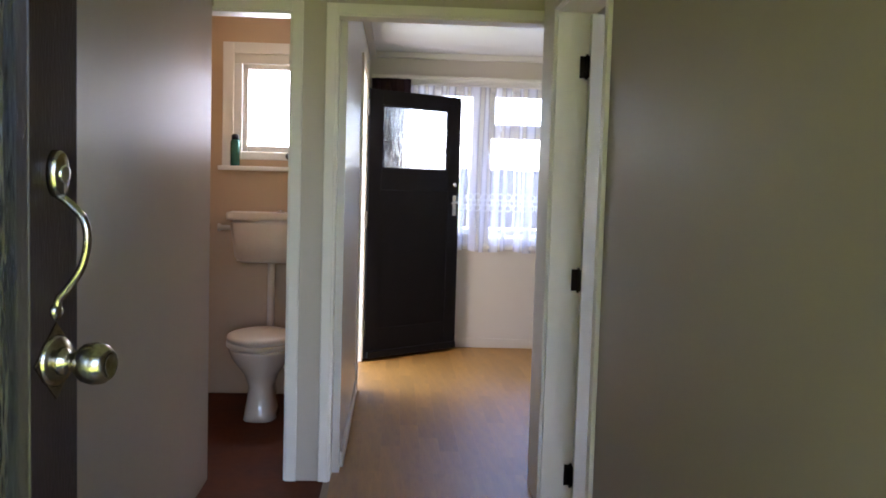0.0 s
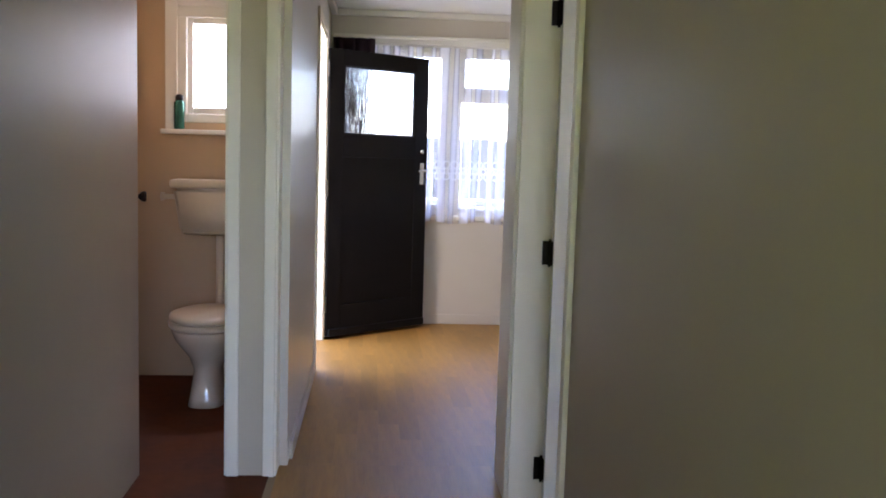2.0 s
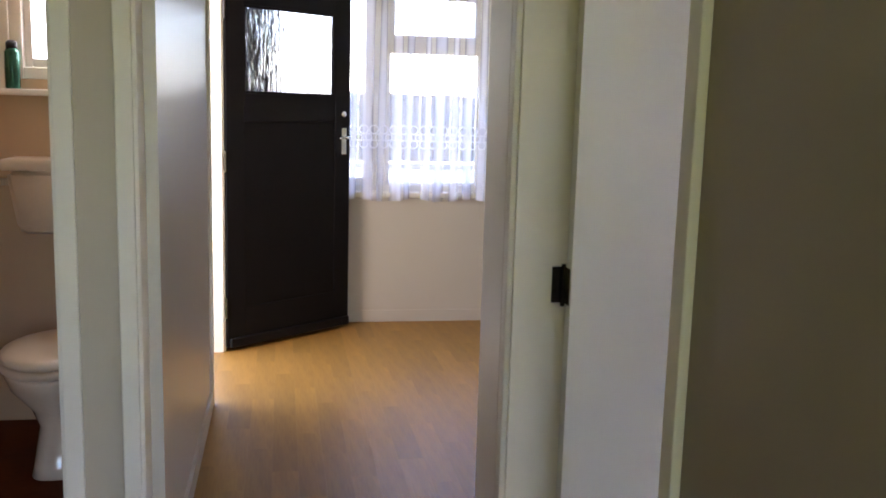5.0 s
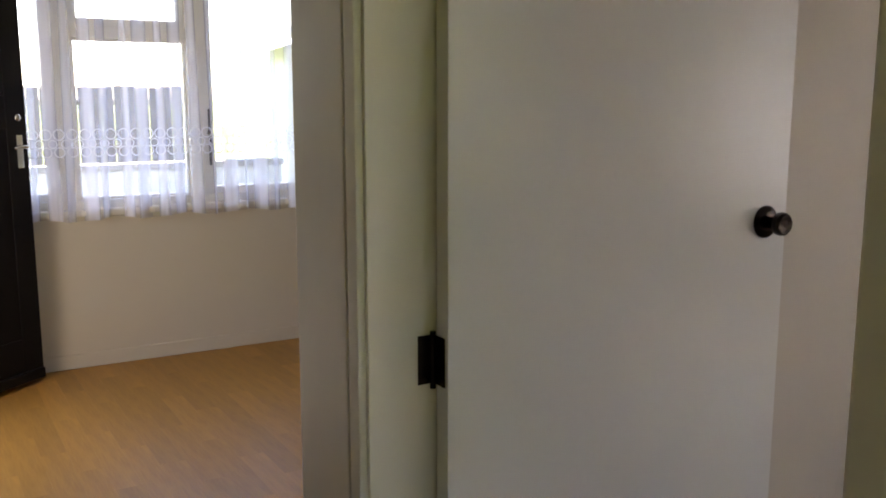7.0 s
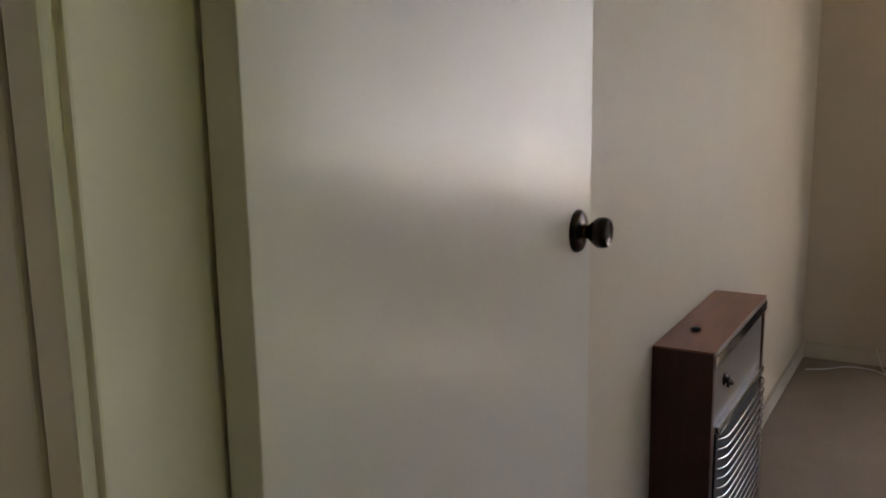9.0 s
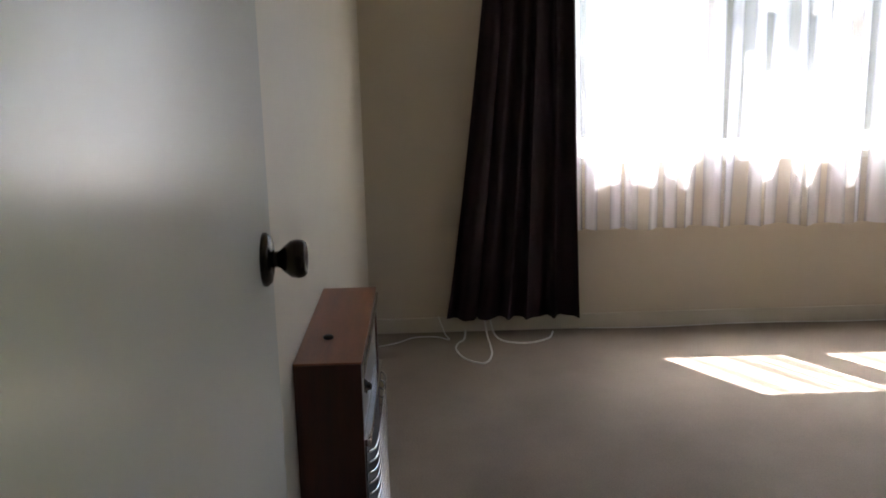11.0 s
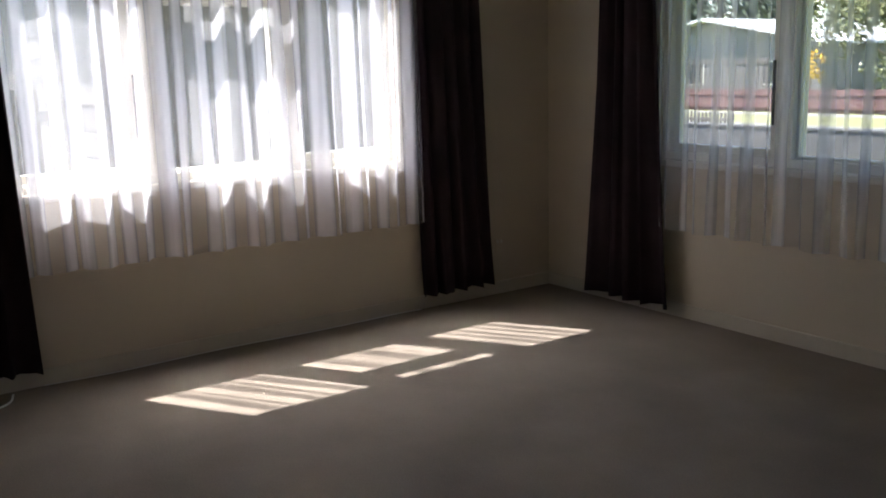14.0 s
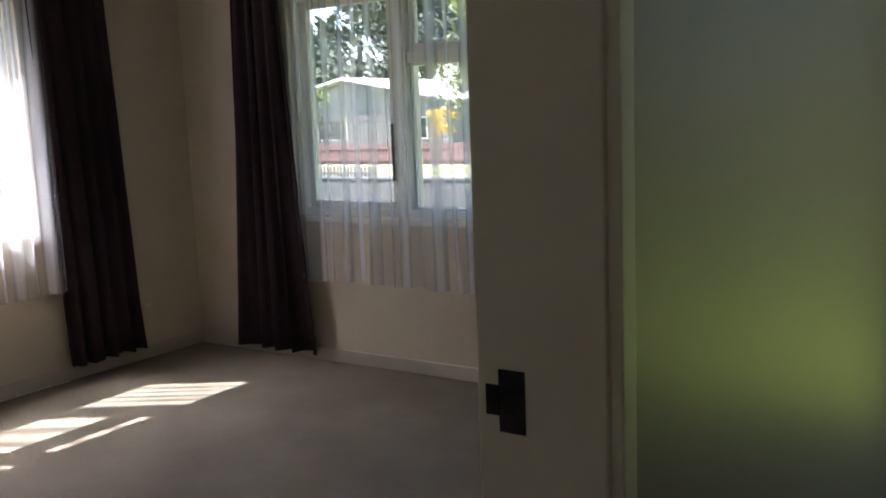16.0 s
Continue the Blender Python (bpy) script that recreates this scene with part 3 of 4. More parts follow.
for k in range(34):
    cx = 0.25 + k * 0.06
    for cz, rr in ((1.19, 0.026), (1.145, 0.020), (1.105, 0.024)):
        tube(lace, [(cx + (0.03 if cz == 1.145 else 0) + rr * math.cos(a * math.pi / 5), -0.028, cz + rr * math.sin(a * math.pi / 5)) for a in range(11)], 0.003, 4)
part("lace_border", lace, M_LACE, kitchen_net, "open white lace border")
drape("black_curtain", pose(0.16, YK - 0.09, 0), (0.02, 0.31), (0.05, 0.27), 0.56, 2.07, 4, 0.03, M_CURT, "gathered black curtain behind the back door", "curtain", 0.006, 19, hem=0.005)
drape("black_curtain", pose(0.16, YK - 0.09, 0), (2.17, 2.50), (2.21, 2.55), 0.565, 2.07, 4, 0.03, M_CURT, "black kitchen curtain drawn back", "curtain", 0.006, 23, hem=0.005)


def rail(name, m, length, z):
    t = thing(name, m, "white painted curtain track above the window", "curtain rail")
    part("track", one_box(0, -0.006, z, length, 0.012, z + 0.025, 0.003), M_TRIMW, t)
    for k in range(3):
        x = 0.1 + (length - 0.2) * k / 2
        part("bracket", one_box(x - 0.012, 0.010, z - 0.01, x + 0.012, 0.10, z + 0.022, 0.002), M_TRIMW, t)
    return t


rail("curtain_rail", EAST, 3.3, 2.125)
rail("curtain_rail", SOUTH, 3.3, 2.125)
rail("curtain_rail", pose(0.18, YK - 0.09, 0), 2.6, 2.075)


# ---- doors ----
def knob_set(parent, m, mat, ball=False, label="round door knob"):
    """A knob on a rose, standing out along local z."""
    bm = bmesh.new()
    lathe(bm, [(0.034, 0), (0.034, 0.004), (0.030, 0.009), (0.016, 0.012)], m)
    rose = part("rose", bm, mat, parent, "", True)
    bm = bmesh.new()
    if ball:
        lathe(bm, [(0.019, 0.010), (0.017, 0.016), (0.012, 0.020), (0.012, 0.030), (0.018, 0.036), (0.025, 0.045), (0.0275, 0.058), (0.025, 0.070), (0.019, 0.078), (0.016, 0.080), (0.015, 0.077), (0.006, 0.077)], m)
    else:
        lathe(bm, [(0.013, 0.010), (0.010, 0.015), (0.011, 0.020), (0.017, 0.026), (0.023, 0.034), (0.0245, 0.042), (0.023, 0.050), (0.020, 0.053), (0.017, 0.053), (0.015, 0.051), (0.006, 0.0515)], m)
    part("knob", bm, mat, rose, label, True)


bed_door = thing("bedroom_door", pose(1.122, 4.408, 0.006, 0, 0, 0.9), "white flush bedroom door standing open into the room", "door")
part("leaf", one_box(0.0, -0.038, 0.0, 0.83, 0.0, 1.965, 0.002), M_DOORW, bed_door)
knob_set(bed_door, pose(0.765, -0.038, 1.113, 90), M_BRONZE, label="dark bronze tulip-shaped knob")
part("latch_plate", one_box(0.8295, -0.03, 1.083, 0.8315, -0.008, 1.143), M_BRONZE, bed_door)
for hz in (0.13, 0.925, 1.765):
    bm = bmesh.new()
    box(bm, -0.032, 0.0065, hz - 0.043, -0.002, 0.0085, hz + 0.043, 0.0006)
    box(bm, -0.0022, -0.030, hz - 0.043, -0.0002, -0.002, hz + 0.043, 0.0006)
    lathe(bm, [(0.0055, -0.050), (0.0055, 0.050)], Matrix.Translation((-0.006, 0.001, hz)), 10)
    part("hinge", bm, M_BRONZE, bed_door, "dark bronze butt hinge")

strike = thing("strike_plate", pose(1.118, D0 + 0.0035, 1.06), "dark bronze strike plate on the door jamb", "strike plate")
bm = bmesh.new()
box(bm, -0.028, 0.0, -0.035, 0.004, 0.0025, 0.035, 0.0008)
box(bm, 0.004, 0.0, -0.017, 0.020, 0.003, 0.017, 0.0008)
part("plate", bm, M_BRONZE, strike)
# Dark pad on the plate; no hole is cut, its shade is colour.
part("latch_hole_shade", one_box(-0.016, 0.002, -0.013, -0.002, 0.003, 0.013), M_DARK, strike)

# back door: black, glazed above, hinged at the far jamb
ang = math.degrees(math.atan2(7.853 - 7.302, 0.884 - 0.185))
back = thing("back_door", pose(0.185, 7.302, 0.022, 0, 0, ang), "black painted back door with rippled glass, standing open", "door")
BW, BH = 0.865, 1.915
bm = bmesh.new()
for q in ((0, 0, 0.115, BH), (BW - 0.115, 0, BW, BH), (0.115, BH - 0.105, BW - 0.115, BH), (0.115, 1.205, BW - 0.115, 1.355), (0.115, 0, BW - 0.115, 0.21)):
    box(bm, q[0], 0.0, q[1], q[2], 0.042, q[3], 0.003)
part("door_frame", bm, M_BLACK, back)
part("lower_panel", one_box(0.11, 0.006, 0.205, BW - 0.11, 0.034, 1.21), M_BLACK, back)
part("pane", one_box(0.11, 0.018, 1.35, BW - 0.11, 0.023, BH - 0.10), M_REED, back, "vertically rippled glass pane").visible_shadow = False
bm = bmesh.new()
for q in ((0.115, 1.355, 0.127, BH - 0.105), (BW - 0.127, 1.355, BW - 0.115, BH - 0.105), (0.127, 1.355, BW - 0.127, 1.367), (0.127, BH - 0.117, BW - 0.127, BH - 0.105)):
    box(bm, q[0], 0.003, q[1], q[2], 0.016, q[3], 0.002)
part("glazing_bead", bm, M_BLACK, back)
part("weather_bar", one_box(0.01, -0.022, 0.0, BW - 0.01, 0.0, 0.05, 0.006), M_BLACK, back, "black weather bar")
bm = bmesh.new()
lathe(bm, [(0.017, 0), (0.017, 0.006), (0.012, 0.010)], pose(BW - 0.05, 0.0, 1.255, 90), 20)
part("lock_cylinder", bm, M_CHROME, back, "round chrome lock cylinder", True)
plate = part("lever_plate", one_box(BW - 0.068, -0.006, 1.02, BW - 0.032, 0.0, 1.175, 0.003), M_CHROME, back, "chrome lever plate")
bm = bmesh.new()
tube(bm, [(BW - 0.05, -0.004, 1.12), (BW - 0.05, -0.045, 1.12)], 0.008)
tube(bm, arc_points([(BW - 0.045, -0.045, 1.12), (BW - 0.08, -0.047, 1.121), (BW - 0.12, -0.045, 1.116)], 5), [0.009] * 5 + [0.007] * 6)
part("lever", bm, M_CHROME, plate, "chrome lever handle", True)
for hz in (0.22, 1.0, 1.78):
    bm = bmesh.new()
    box(bm, -0.006, 0.0, hz - 0.05, 0.0, 0.036, hz + 0.05, 0.001)
    lathe(bm, [(0.008, -0.055), (0.008, 0.055)], Matrix.Translation((-0.008, -0.006, hz)), 10)
    part("hinge", bm, M_BRONZE, back, "dark butt hinge")

# front door: dark stained, rippled green glass, opened inwards
front = thing("front_door", pose(-0.236, 1.245, 0.012, 0, 0, math.degrees(math.atan2(0.79, 0.20))), "dark stained front door with rippled glass, standing open", "door")
FW, FH = 0.815, 1.98
bm = bmesh.new()
for q in ((0, 0, 0.10, FH), (FW - 0.10, 0, FW, FH), (0.10, FH - 0.10, FW - 0.10, FH), (0.10, 0, FW - 0.10, 0.22)):
    box(bm, q[0], 0.0, q[1], q[2], 0.042, q[3], 0.003)
part("door_frame", bm, M_FRONT, front)
part("pane", one_box(0.095, 0.018, 0.215, FW - 0.095, 0.024, FH - 0.095), M_REEDG, front, "rippled green-tinted glass").visible_shadow = False
knob_set(front, pose(FW - 0.052, 0.0, 1.058, 90), M_BRASS, True, "antique brass ball knob")
bm = bmesh.new()
loft(bm, [[Vector((FW - 0.052 + 0.045 * c, y, 1.058 + 0.045 * s)) for c, s in ((1, 0), (0, 1.1), (-1, 0), (0, -1.1))] for y in (-0.001, -0.004)])
part("diamond_plate", bm, M_BRASS, front, "diamond-shaped brass plate")
bm = bmesh.new()
loft(bm, [oval(0, 0, z, rx, ry) for z, rx, ry in ((0, 0.017, 0.030), (0.010, 0.017, 0.030), (0.014, 0.013, 0.026))])
bm.transform(pose(FW - 0.052, 0.0, 1.297, 90))
cyl = part("lock_plate", bm, M_BRASS, front, "oval brass lock plate", True)
bm = bmesh.new()
lathe(bm, [(0.011, 0.012), (0.011, 0.017), (0.008, 0.018)], pose(FW - 0.052, 0.0, 1.297, 90), 18)
part("key_cylinder", bm, M_CHROME, cyl, "chrome key cylinder", True)
bm = bmesh.new()
px = FW - 0.052
tube(bm, arc_points([(px, -0.006, 1.270), (px, -0.022, 1.260), (px, -0.042, 1.240), (px, -0.047, 1.212), (px, -0.038, 1.178), (px, -0.016, 1.148), (px, -0.007, 1.138), (px, -0.004, 1.126)], 5), 0.0055, 10)
pull = part("pull_handle", bm, M_BRASS, front, "curved brass pull handle", True)
bm = bmesh.new()
lathe(bm, [(0.010, 0), (0.012, 0.004), (0.006, 0.010)], pose(px, 0.0, 1.122, 90), 12)
part("screw_boss", bm, M_BRASS, pull, "", True)

# toilet door folded back into the toilet
tdoor = thing("toilet_door", pose(-0.455, 4.83, 0.008, 0, 0, 103.0), "tan painted flush toilet door standing open inwards", "door")
part("leaf", one_box(0.0, 0.0, 0.0, 0.70, 0.036, 1.96, 0.002), M_TOILET, tdoor)
knob_set(tdoor, pose(0.63, 0.0, 1.03, 90), M_BRONZE, label="dark bronze knob")

# ---- toilet ----
toilet = thing("toilet_pan", pose(-0.325, 5.78, 0), "white china toilet pan with closed plastic seat", "toilet")
bm = bmesh.new()
loft(bm, [oval(0, 0.04, 0.0, 0.092, 0.19, 28, 3.2), oval(0, 0.04, 0.04, 0.084, 0.175, 28, 3.2), oval(0, 0.04, 0.17, 0.068, 0.14, 28, 2.6), oval(0, 0.02, 0.24, 0.095, 0.17),
          oval(0, -0.01, 0.33, 0.155, 0.235), oval(0, -0.01, 0.375, 0.172, 0.25), oval(0, -0.01, 0.39, 0.172, 0.25)])
part("bowl", bm, M_CHINA, toilet, "", True)
bm = bmesh.new()
loft(bm, [oval(0, -0.005, z, a, b) for z, a, b in ((0.392, 0.178, 0.253), (0.397, 0.186, 0.262), (0.418, 0.186, 0.262), (0.423, 0.180, 0.256))])
part("seat", bm, M_PLASTIC, toilet, "", True)
bm = bmesh.new()
loft(bm, [oval(0, -0.002, z, a, b) for z, a, b in ((0.425, 0.176, 0.254), (0.430, 0.184, 0.262), (0.450, 0.181, 0.258), (0.458, 0.155, 0.23), (0.461, 0.05, 0.08))])
part("lid", bm, M_PLASTIC, toilet, "", True)
part("outlet_collar", one_box(-0.06, 0.20, 0.18, 0.06, 0.36, 0.34, 0.03), M_CHINA, toilet)
cist = thing("toilet_cistern", pose(-0.335, 6.30, 0.80), "cream plastic toilet cistern on the wall with flush pipe", "cistern")
bm = bmesh.new()
loft(bm, [[Vector(p) for p in ((-a, -d, z), (a, -d, z), (a, -0.004, z), (-a, -0.004, z))] for z, a, d in ((0.0, 0.19, 0.15), (0.02, 0.205, 0.165), (0.25, 0.235, 0.19))])
bmesh.ops.bevel(bm, geom=bm.edges[:], offset=0.018, segments=3, affect='EDGES')
part("tank", bm, M_PLASTIC, cist, "", True)
bm = bmesh.new()
box(bm, -0.25, -0.205, 0.25, 0.25, -0.002, 0.295, 0.014)
part("lid", bm, M_PLASTIC, cist)
bm = bmesh.new()
lathe(bm, [(0.020, 0), (0.020, 0.012), (0.014, 0.016)], pose(0.05, -0.11, 0.294), 18)
part("flush_button", bm, M_CHROME, cist, "chrome flush button", True)
bm = bmesh.new()
tube(bm, arc_points([(0.0, -0.10, 0.0), (0.0, -0.10, -0.20), (0.0, -0.11, -0.36), (0.0, -0.15, -0.43), (0.0, -0.20, -0.455)], 6), 0.021, 12)
part("flush_pipe", bm, M_PLASTIC, cist, "", True)
bm = bmesh.new()
lathe(bm, [(0.014, 0), (0.014, 0.06), (0.022, 0.062), (0.022, 0.078), (0.008, 0.082)], pose(-0.235, -0.10, 0.20, 0, -90, 0), 14)
part("inlet_valve", bm, M_PLASTIC, cist, "", True)
can = thing("spray_can", pose(-0.565, 6.262, 1.36), "green aerosol can on the toilet window sill", "spray can")
bm = bmesh.new()
lathe(bm, [(0.026, 0), (0.028, 0.004), (0.028, 0.140), (0.020, 0.155)])
part("body", bm, M_GREEN, can, "", True)
bm = bmesh.new()
lathe(bm, [(0.021, 0.155), (0.021, 0.178), (0.012, 0.186)])
part("cap", bm, M_DARK, can, "dark cap", True)

# ---- bedroom things ----
HX, HY, HW, HD, HH = 2.61, 4.326, 0.62, 0.144, 0.725
heater = thing("cabinet_heater", pose(HX, HY, 0), "old wood-veneer cabinet heater with steel grille against the wall", "heater")
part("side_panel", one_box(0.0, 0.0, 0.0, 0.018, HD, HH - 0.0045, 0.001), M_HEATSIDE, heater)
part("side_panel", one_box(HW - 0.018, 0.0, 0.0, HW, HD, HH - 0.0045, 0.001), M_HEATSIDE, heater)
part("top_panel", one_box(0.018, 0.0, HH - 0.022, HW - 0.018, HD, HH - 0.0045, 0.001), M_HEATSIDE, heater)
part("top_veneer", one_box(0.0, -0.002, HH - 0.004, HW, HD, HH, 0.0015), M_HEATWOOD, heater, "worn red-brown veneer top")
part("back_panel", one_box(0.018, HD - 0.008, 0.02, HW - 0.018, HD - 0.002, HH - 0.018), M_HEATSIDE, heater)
part("face", one_box(0.018, 0.006, 0.03, HW - 0.018, 0.014, HH - 0.055), M_HEATFACE, heater)
part("trim_strip", one_box(0.010, -0.006, HH - 0.040, HW - 0.010, 0.012, HH - 0.010, 0.003), M_CHROME, heater, "chrome trim strip")
for kx in (0.19, 0.14):
    bm = bmesh.new()
    lathe(bm, [(0.016, 0), (0.016, 0.003), (0.009, 0.005), (0.008, 0.013), (0.006, 0.014)], pose(kx, 0.006, HH - 0.105 - (0.022 if kx > 0.15 else 0), 90), 16)
    part("control_knob", bm, M_BRONZE, heater, "small dark bronze control knob", True)
part("recess", one_box(0.055, 0.0, 0.10, HW - 0.055, 0.0055, 0.515), M_DARK, heater)
grille = part("grille_frame", one_box(0.045, -0.012, 0.512, HW - 0.045, 0.006, 0.530, 0.003), M_CHROME, heater, "chrome grille frame")
part("grille_rail", one_box(0.045, -0.012, 0.085, HW - 0.045, 0.006, 0.105, 0.003), M_CHROME, grille)
for k in range(16):
    z = 0.123 + k * 0.025
    bm = bmesh.new()
    tube(bm, arc_points([(0.050, -0.004, z), (0.085, -0.020, z), (0.20, -0.024, z), (HW - 0.20, -0.024, z), (HW - 0.085, -0.020, z), (HW - 0.050, -0.004, z)], 4), 0.003, 6)
    part("grille_bar", bm, M_CHROME, grille, "", True)
bm = bmesh.new()
lathe(bm, [(0.011, 0), (0.013, 0.004), (0.009, 0.008), (0.005, 0.009)], pose(0.17, 0.085, HH), 14)
part("top_cap", bm, M_DARK, heater, "small dark cap", True)
bm = bmesh.new()
box(bm, 0.02, 0.02, 0.0, HW - 0.02, HD - 0.01, 0.03, 0.003)
part("plinth", bm, M_DARK, heater)


def cord(name, pts, r, label):
    bm = bmesh.new()
    tube(bm, arc_points(pts, 7), r, 8)
    return tagged(mesh_object(name, bm, M_WHITECORD, True), label, "cord")


cord("extension_cord", [(4.99, 3.92, 0.12), (4.99, 3.913, 0.05), (4.95, 3.906, 0.006), (4.852, 3.902, 0.004), (4.70, 3.905, 0.004), (4.595, 3.945, 0.004), (4.654, 4.023, 0.004), (4.79, 4.062, 0.004), (4.88, 4.05, 0.004), (4.93, 4.02, 0.006), (4.99, 4.01, 0.03)], 0.0045, "white electric cord looped on the carpet")
cord("extension_cord", [(4.99, 3.895, 0.10), (4.975, 3.875, 0.02), (4.906, 3.841, 0.004), (4.862, 3.77, 0.004), (4.862, 3.70, 0.004), (4.92, 3.617, 0.004), (5.01, 3.586, 0.006)], 0.0045, "white electric cord trailing on the carpet")
cord("extension_cord", [(4.86, 4.42, 0.005), (4.913, 4.334, 0.004), (4.985, 4.257, 0.004), (4.986, 4.151, 0.004), (4.935, 4.09, 0.004), (4.95, 4.11, 0.03), (4.97, 4.14, 0.11)], 0.003, "thin white cord rising behind the curtain")
cord("wall_cable", [(5.055, 3.45, 0.006), (5.045, 3.1, 0.004), (5.058, 2.6, 0.008), (5.05, 2.1, 0.004), (5.058, 1.6, 0.006), (5.055, 1.45, 0.004)], 0.003, "thin cable lying along the skirting")
outlet = thing("power_outlet", pose(XE, 0.87, 0.295, 0, 0, 0), "small cream power outlet on bedroom wall", "outlet")
part("plate", one_box(-0.007, -0.030, -0.045, 0.0, 0.030, 0.045, 0.003), M_BED, outlet)
for sy in (-0.014, 0.014):
    part("switch", one_box(-0.014, sy - 0.006, 0.012, -0.009, sy + 0.006, 0.030, 0.001), M_WHITECORD, outlet)


# ---- outdoors ----
GZ = -0.9
ground = bmesh.new()
bmesh.ops.create_grid(ground, x_segments=1, y_segments=1, size=600)
structure("ground", ground, M_GRASS, "sunlit grass lawn", "ground").location = (0, 0, GZ)
structure("porch", one_box(-0.6, 0.05, GZ, 1.0, YB, -0.02, 0.01), M_PORCH, "concrete porch step at the entrance", "porch")
structure("pavement", one_box(-120, -29.9, GZ - 0.1, 160, -28.6, GZ + 0.04), M_CONC, "pale concrete footpath", "pavement")
structure("yard", one_box(-3.0, 8.2, GZ - 0.1, 6.0, 15.4, GZ + 0.02), M_CONC, "pale concrete back yard", "yard")
structure("road", one_box(-120, -22.6, GZ - 0.1, 160, -15.6, GZ + 0.012), M_ROAD, "grey chip-seal street", "road")
structure("driveway", one_box(9.0, -14.2, GZ - 0.1, 40.0, -8.0, GZ + 0.015), M_STONE, "dark chip-seal driveway before the garden wall", "driveway")
structure("kerb", one_box(-120, -22.8, GZ - 0.1, 160, -22.6, GZ + 0.12, 0.02), M_CONC, "concrete kerb", "kerb")
structure("verge", one_box(-120, -30.2, GZ - 0.1, 160, -22.8, GZ + 0.03), M_VERGE, "dry yellow-green grass verge", "verge")


def fence(name, x0, x1, y, high, board, gap, mat, label, posts=True, z=GZ, turn=None):
    f = thing(name, turn or pose(x0, y, z), label, "fence")
    n = int((x1 - x0) / (board + gap))
    me = None
    for k in range(n):
        if me is None:
            ob = part("board", one_box(0, -0.01, 0.04, board, 0.012, high, 0.004), mat, f)
            me = ob.data
        else:
            ob = new("board", me)
            ob.parent = f
            ob.location = (k * (board + gap), 0.006 * math.sin(k * 2.1), 0.012 * math.sin(k * 1.3))
    for zz in (0.25, high - 0.2):
        part("rail", one_box(0, 0.012, zz - 0.04, x1 - x0, 0.06, zz + 0.04), mat, f)
    return f


fence("street_fence", 8.0, 46.0, -30.4, 1.0, 0.20, 0.012, M_REDFENCE, "low red-brown boarded fence across the street")
fence("yard_fence", 26.5, 32.5, -31.6, 2.35, 0.13, 0.11, M_GREYFENCE, "tall dark picket fence behind the low fence")
fence("front_fence", 17.0, 21.5, -16.9, 0.85, 0.07, 0.06, M_GREYFENCE, "dark low picket fence at the street front")
fence("back_fence", -6.0, 4.0, 15.6, 2.4, 0.14, 0.008, M_GREYFENCE, "dark timber back yard fence", z=GZ)


def house(name, x0, y0, x1, y1, eave, ridge, wallm, roofm, label, windows, along='x', over=0.5):
    h = thing(name, pose(x0, y0, GZ), label, "house")
    w, d = x1 - x0, y1 - y0
    part("wall", one_box(0, 0, 0, w, d, eave), wallm, h)
    bm = bmesh.new()
    for k in range(int(eave / 0.22)):
        box(bm, -0.015, -0.02, k * 0.22 + 0.02, w + 0.015, d + 0.02, k * 0.22 + 0.205)
    part("weatherboards", bm, wallm, h)
    bm = bmesh.new()
    o = over
    if along == 'x':
        rings = [[Vector((x, -o, eave)), Vector((x, d / 2, ridge)), Vector((x, d + o, eave)), Vector((x, d + o, eave - 0.12)), Vector((x, d / 2, ridge - 0.14)), Vector((x, -o, eave - 0.12))] for x in (-o, w + o)]
    else:
        rings = [[Vector((-o, y, eave)), Vector((w / 2, y, ridge)), Vector((w + o, y, eave)), Vector((w + o, y, eave - 0.12)), Vector((w / 2, y, ridge - 0.14)), Vector((-o, y, eave - 0.12))] for y in (-o, d + o)]
    loft(bm, rings)
    part("roof", bm, roofm, h)
    bm = bmesh.new()
    if along == 'x':
        loft(bm, [[Vector((x, 0, eave - 0.1)), Vector((x, d, eave - 0.1)), Vector((x, d / 2, ridge - 0.16))] for x in (0.01, w - 0.01)])
    else:
        loft(bm, [[Vector((0, y, eave - 0.1)), Vector((w, y, eave - 0.1)), Vector((w / 2, y, ridge - 0.16))] for y in (0.01, d - 0.01)])
    part("gable", bm, wallm, h)
    for face, a, z, ww, hh in windows:
        if face == 'n':
            fr = part("window", one_box(a, d + 0.005, z, a + ww, d + 0.05, z + hh, 0.01), M_TRIMW, h)
            part("pane", one_box(a + 0.07, d + 0.04, z + 0.07, a + ww - 0.07, d + 0.056, z + hh - 0.07), M_PANE, fr)
        elif face == 's':
            fr = part("window", one_box(a, -0.05, z, a + ww, -0.005, z + hh, 0.01), M_TRIMW, h)
            part("pane", one_box(a + 0.07, -0.056, z + 0.07, a + ww - 0.07, -0.04, z + hh - 0.07), M_PANE, fr)
        else:
            fr = part("window", one_box(-0.05, a, z, -0.005, a + ww, z + hh, 0.01), M_TRIMW, h)
            part("pane", one_box(-0.056, a + 0.07, z + 0.07, -0.04, a + ww - 0.07, z + hh - 0.07), M_PANE, fr)
    return h


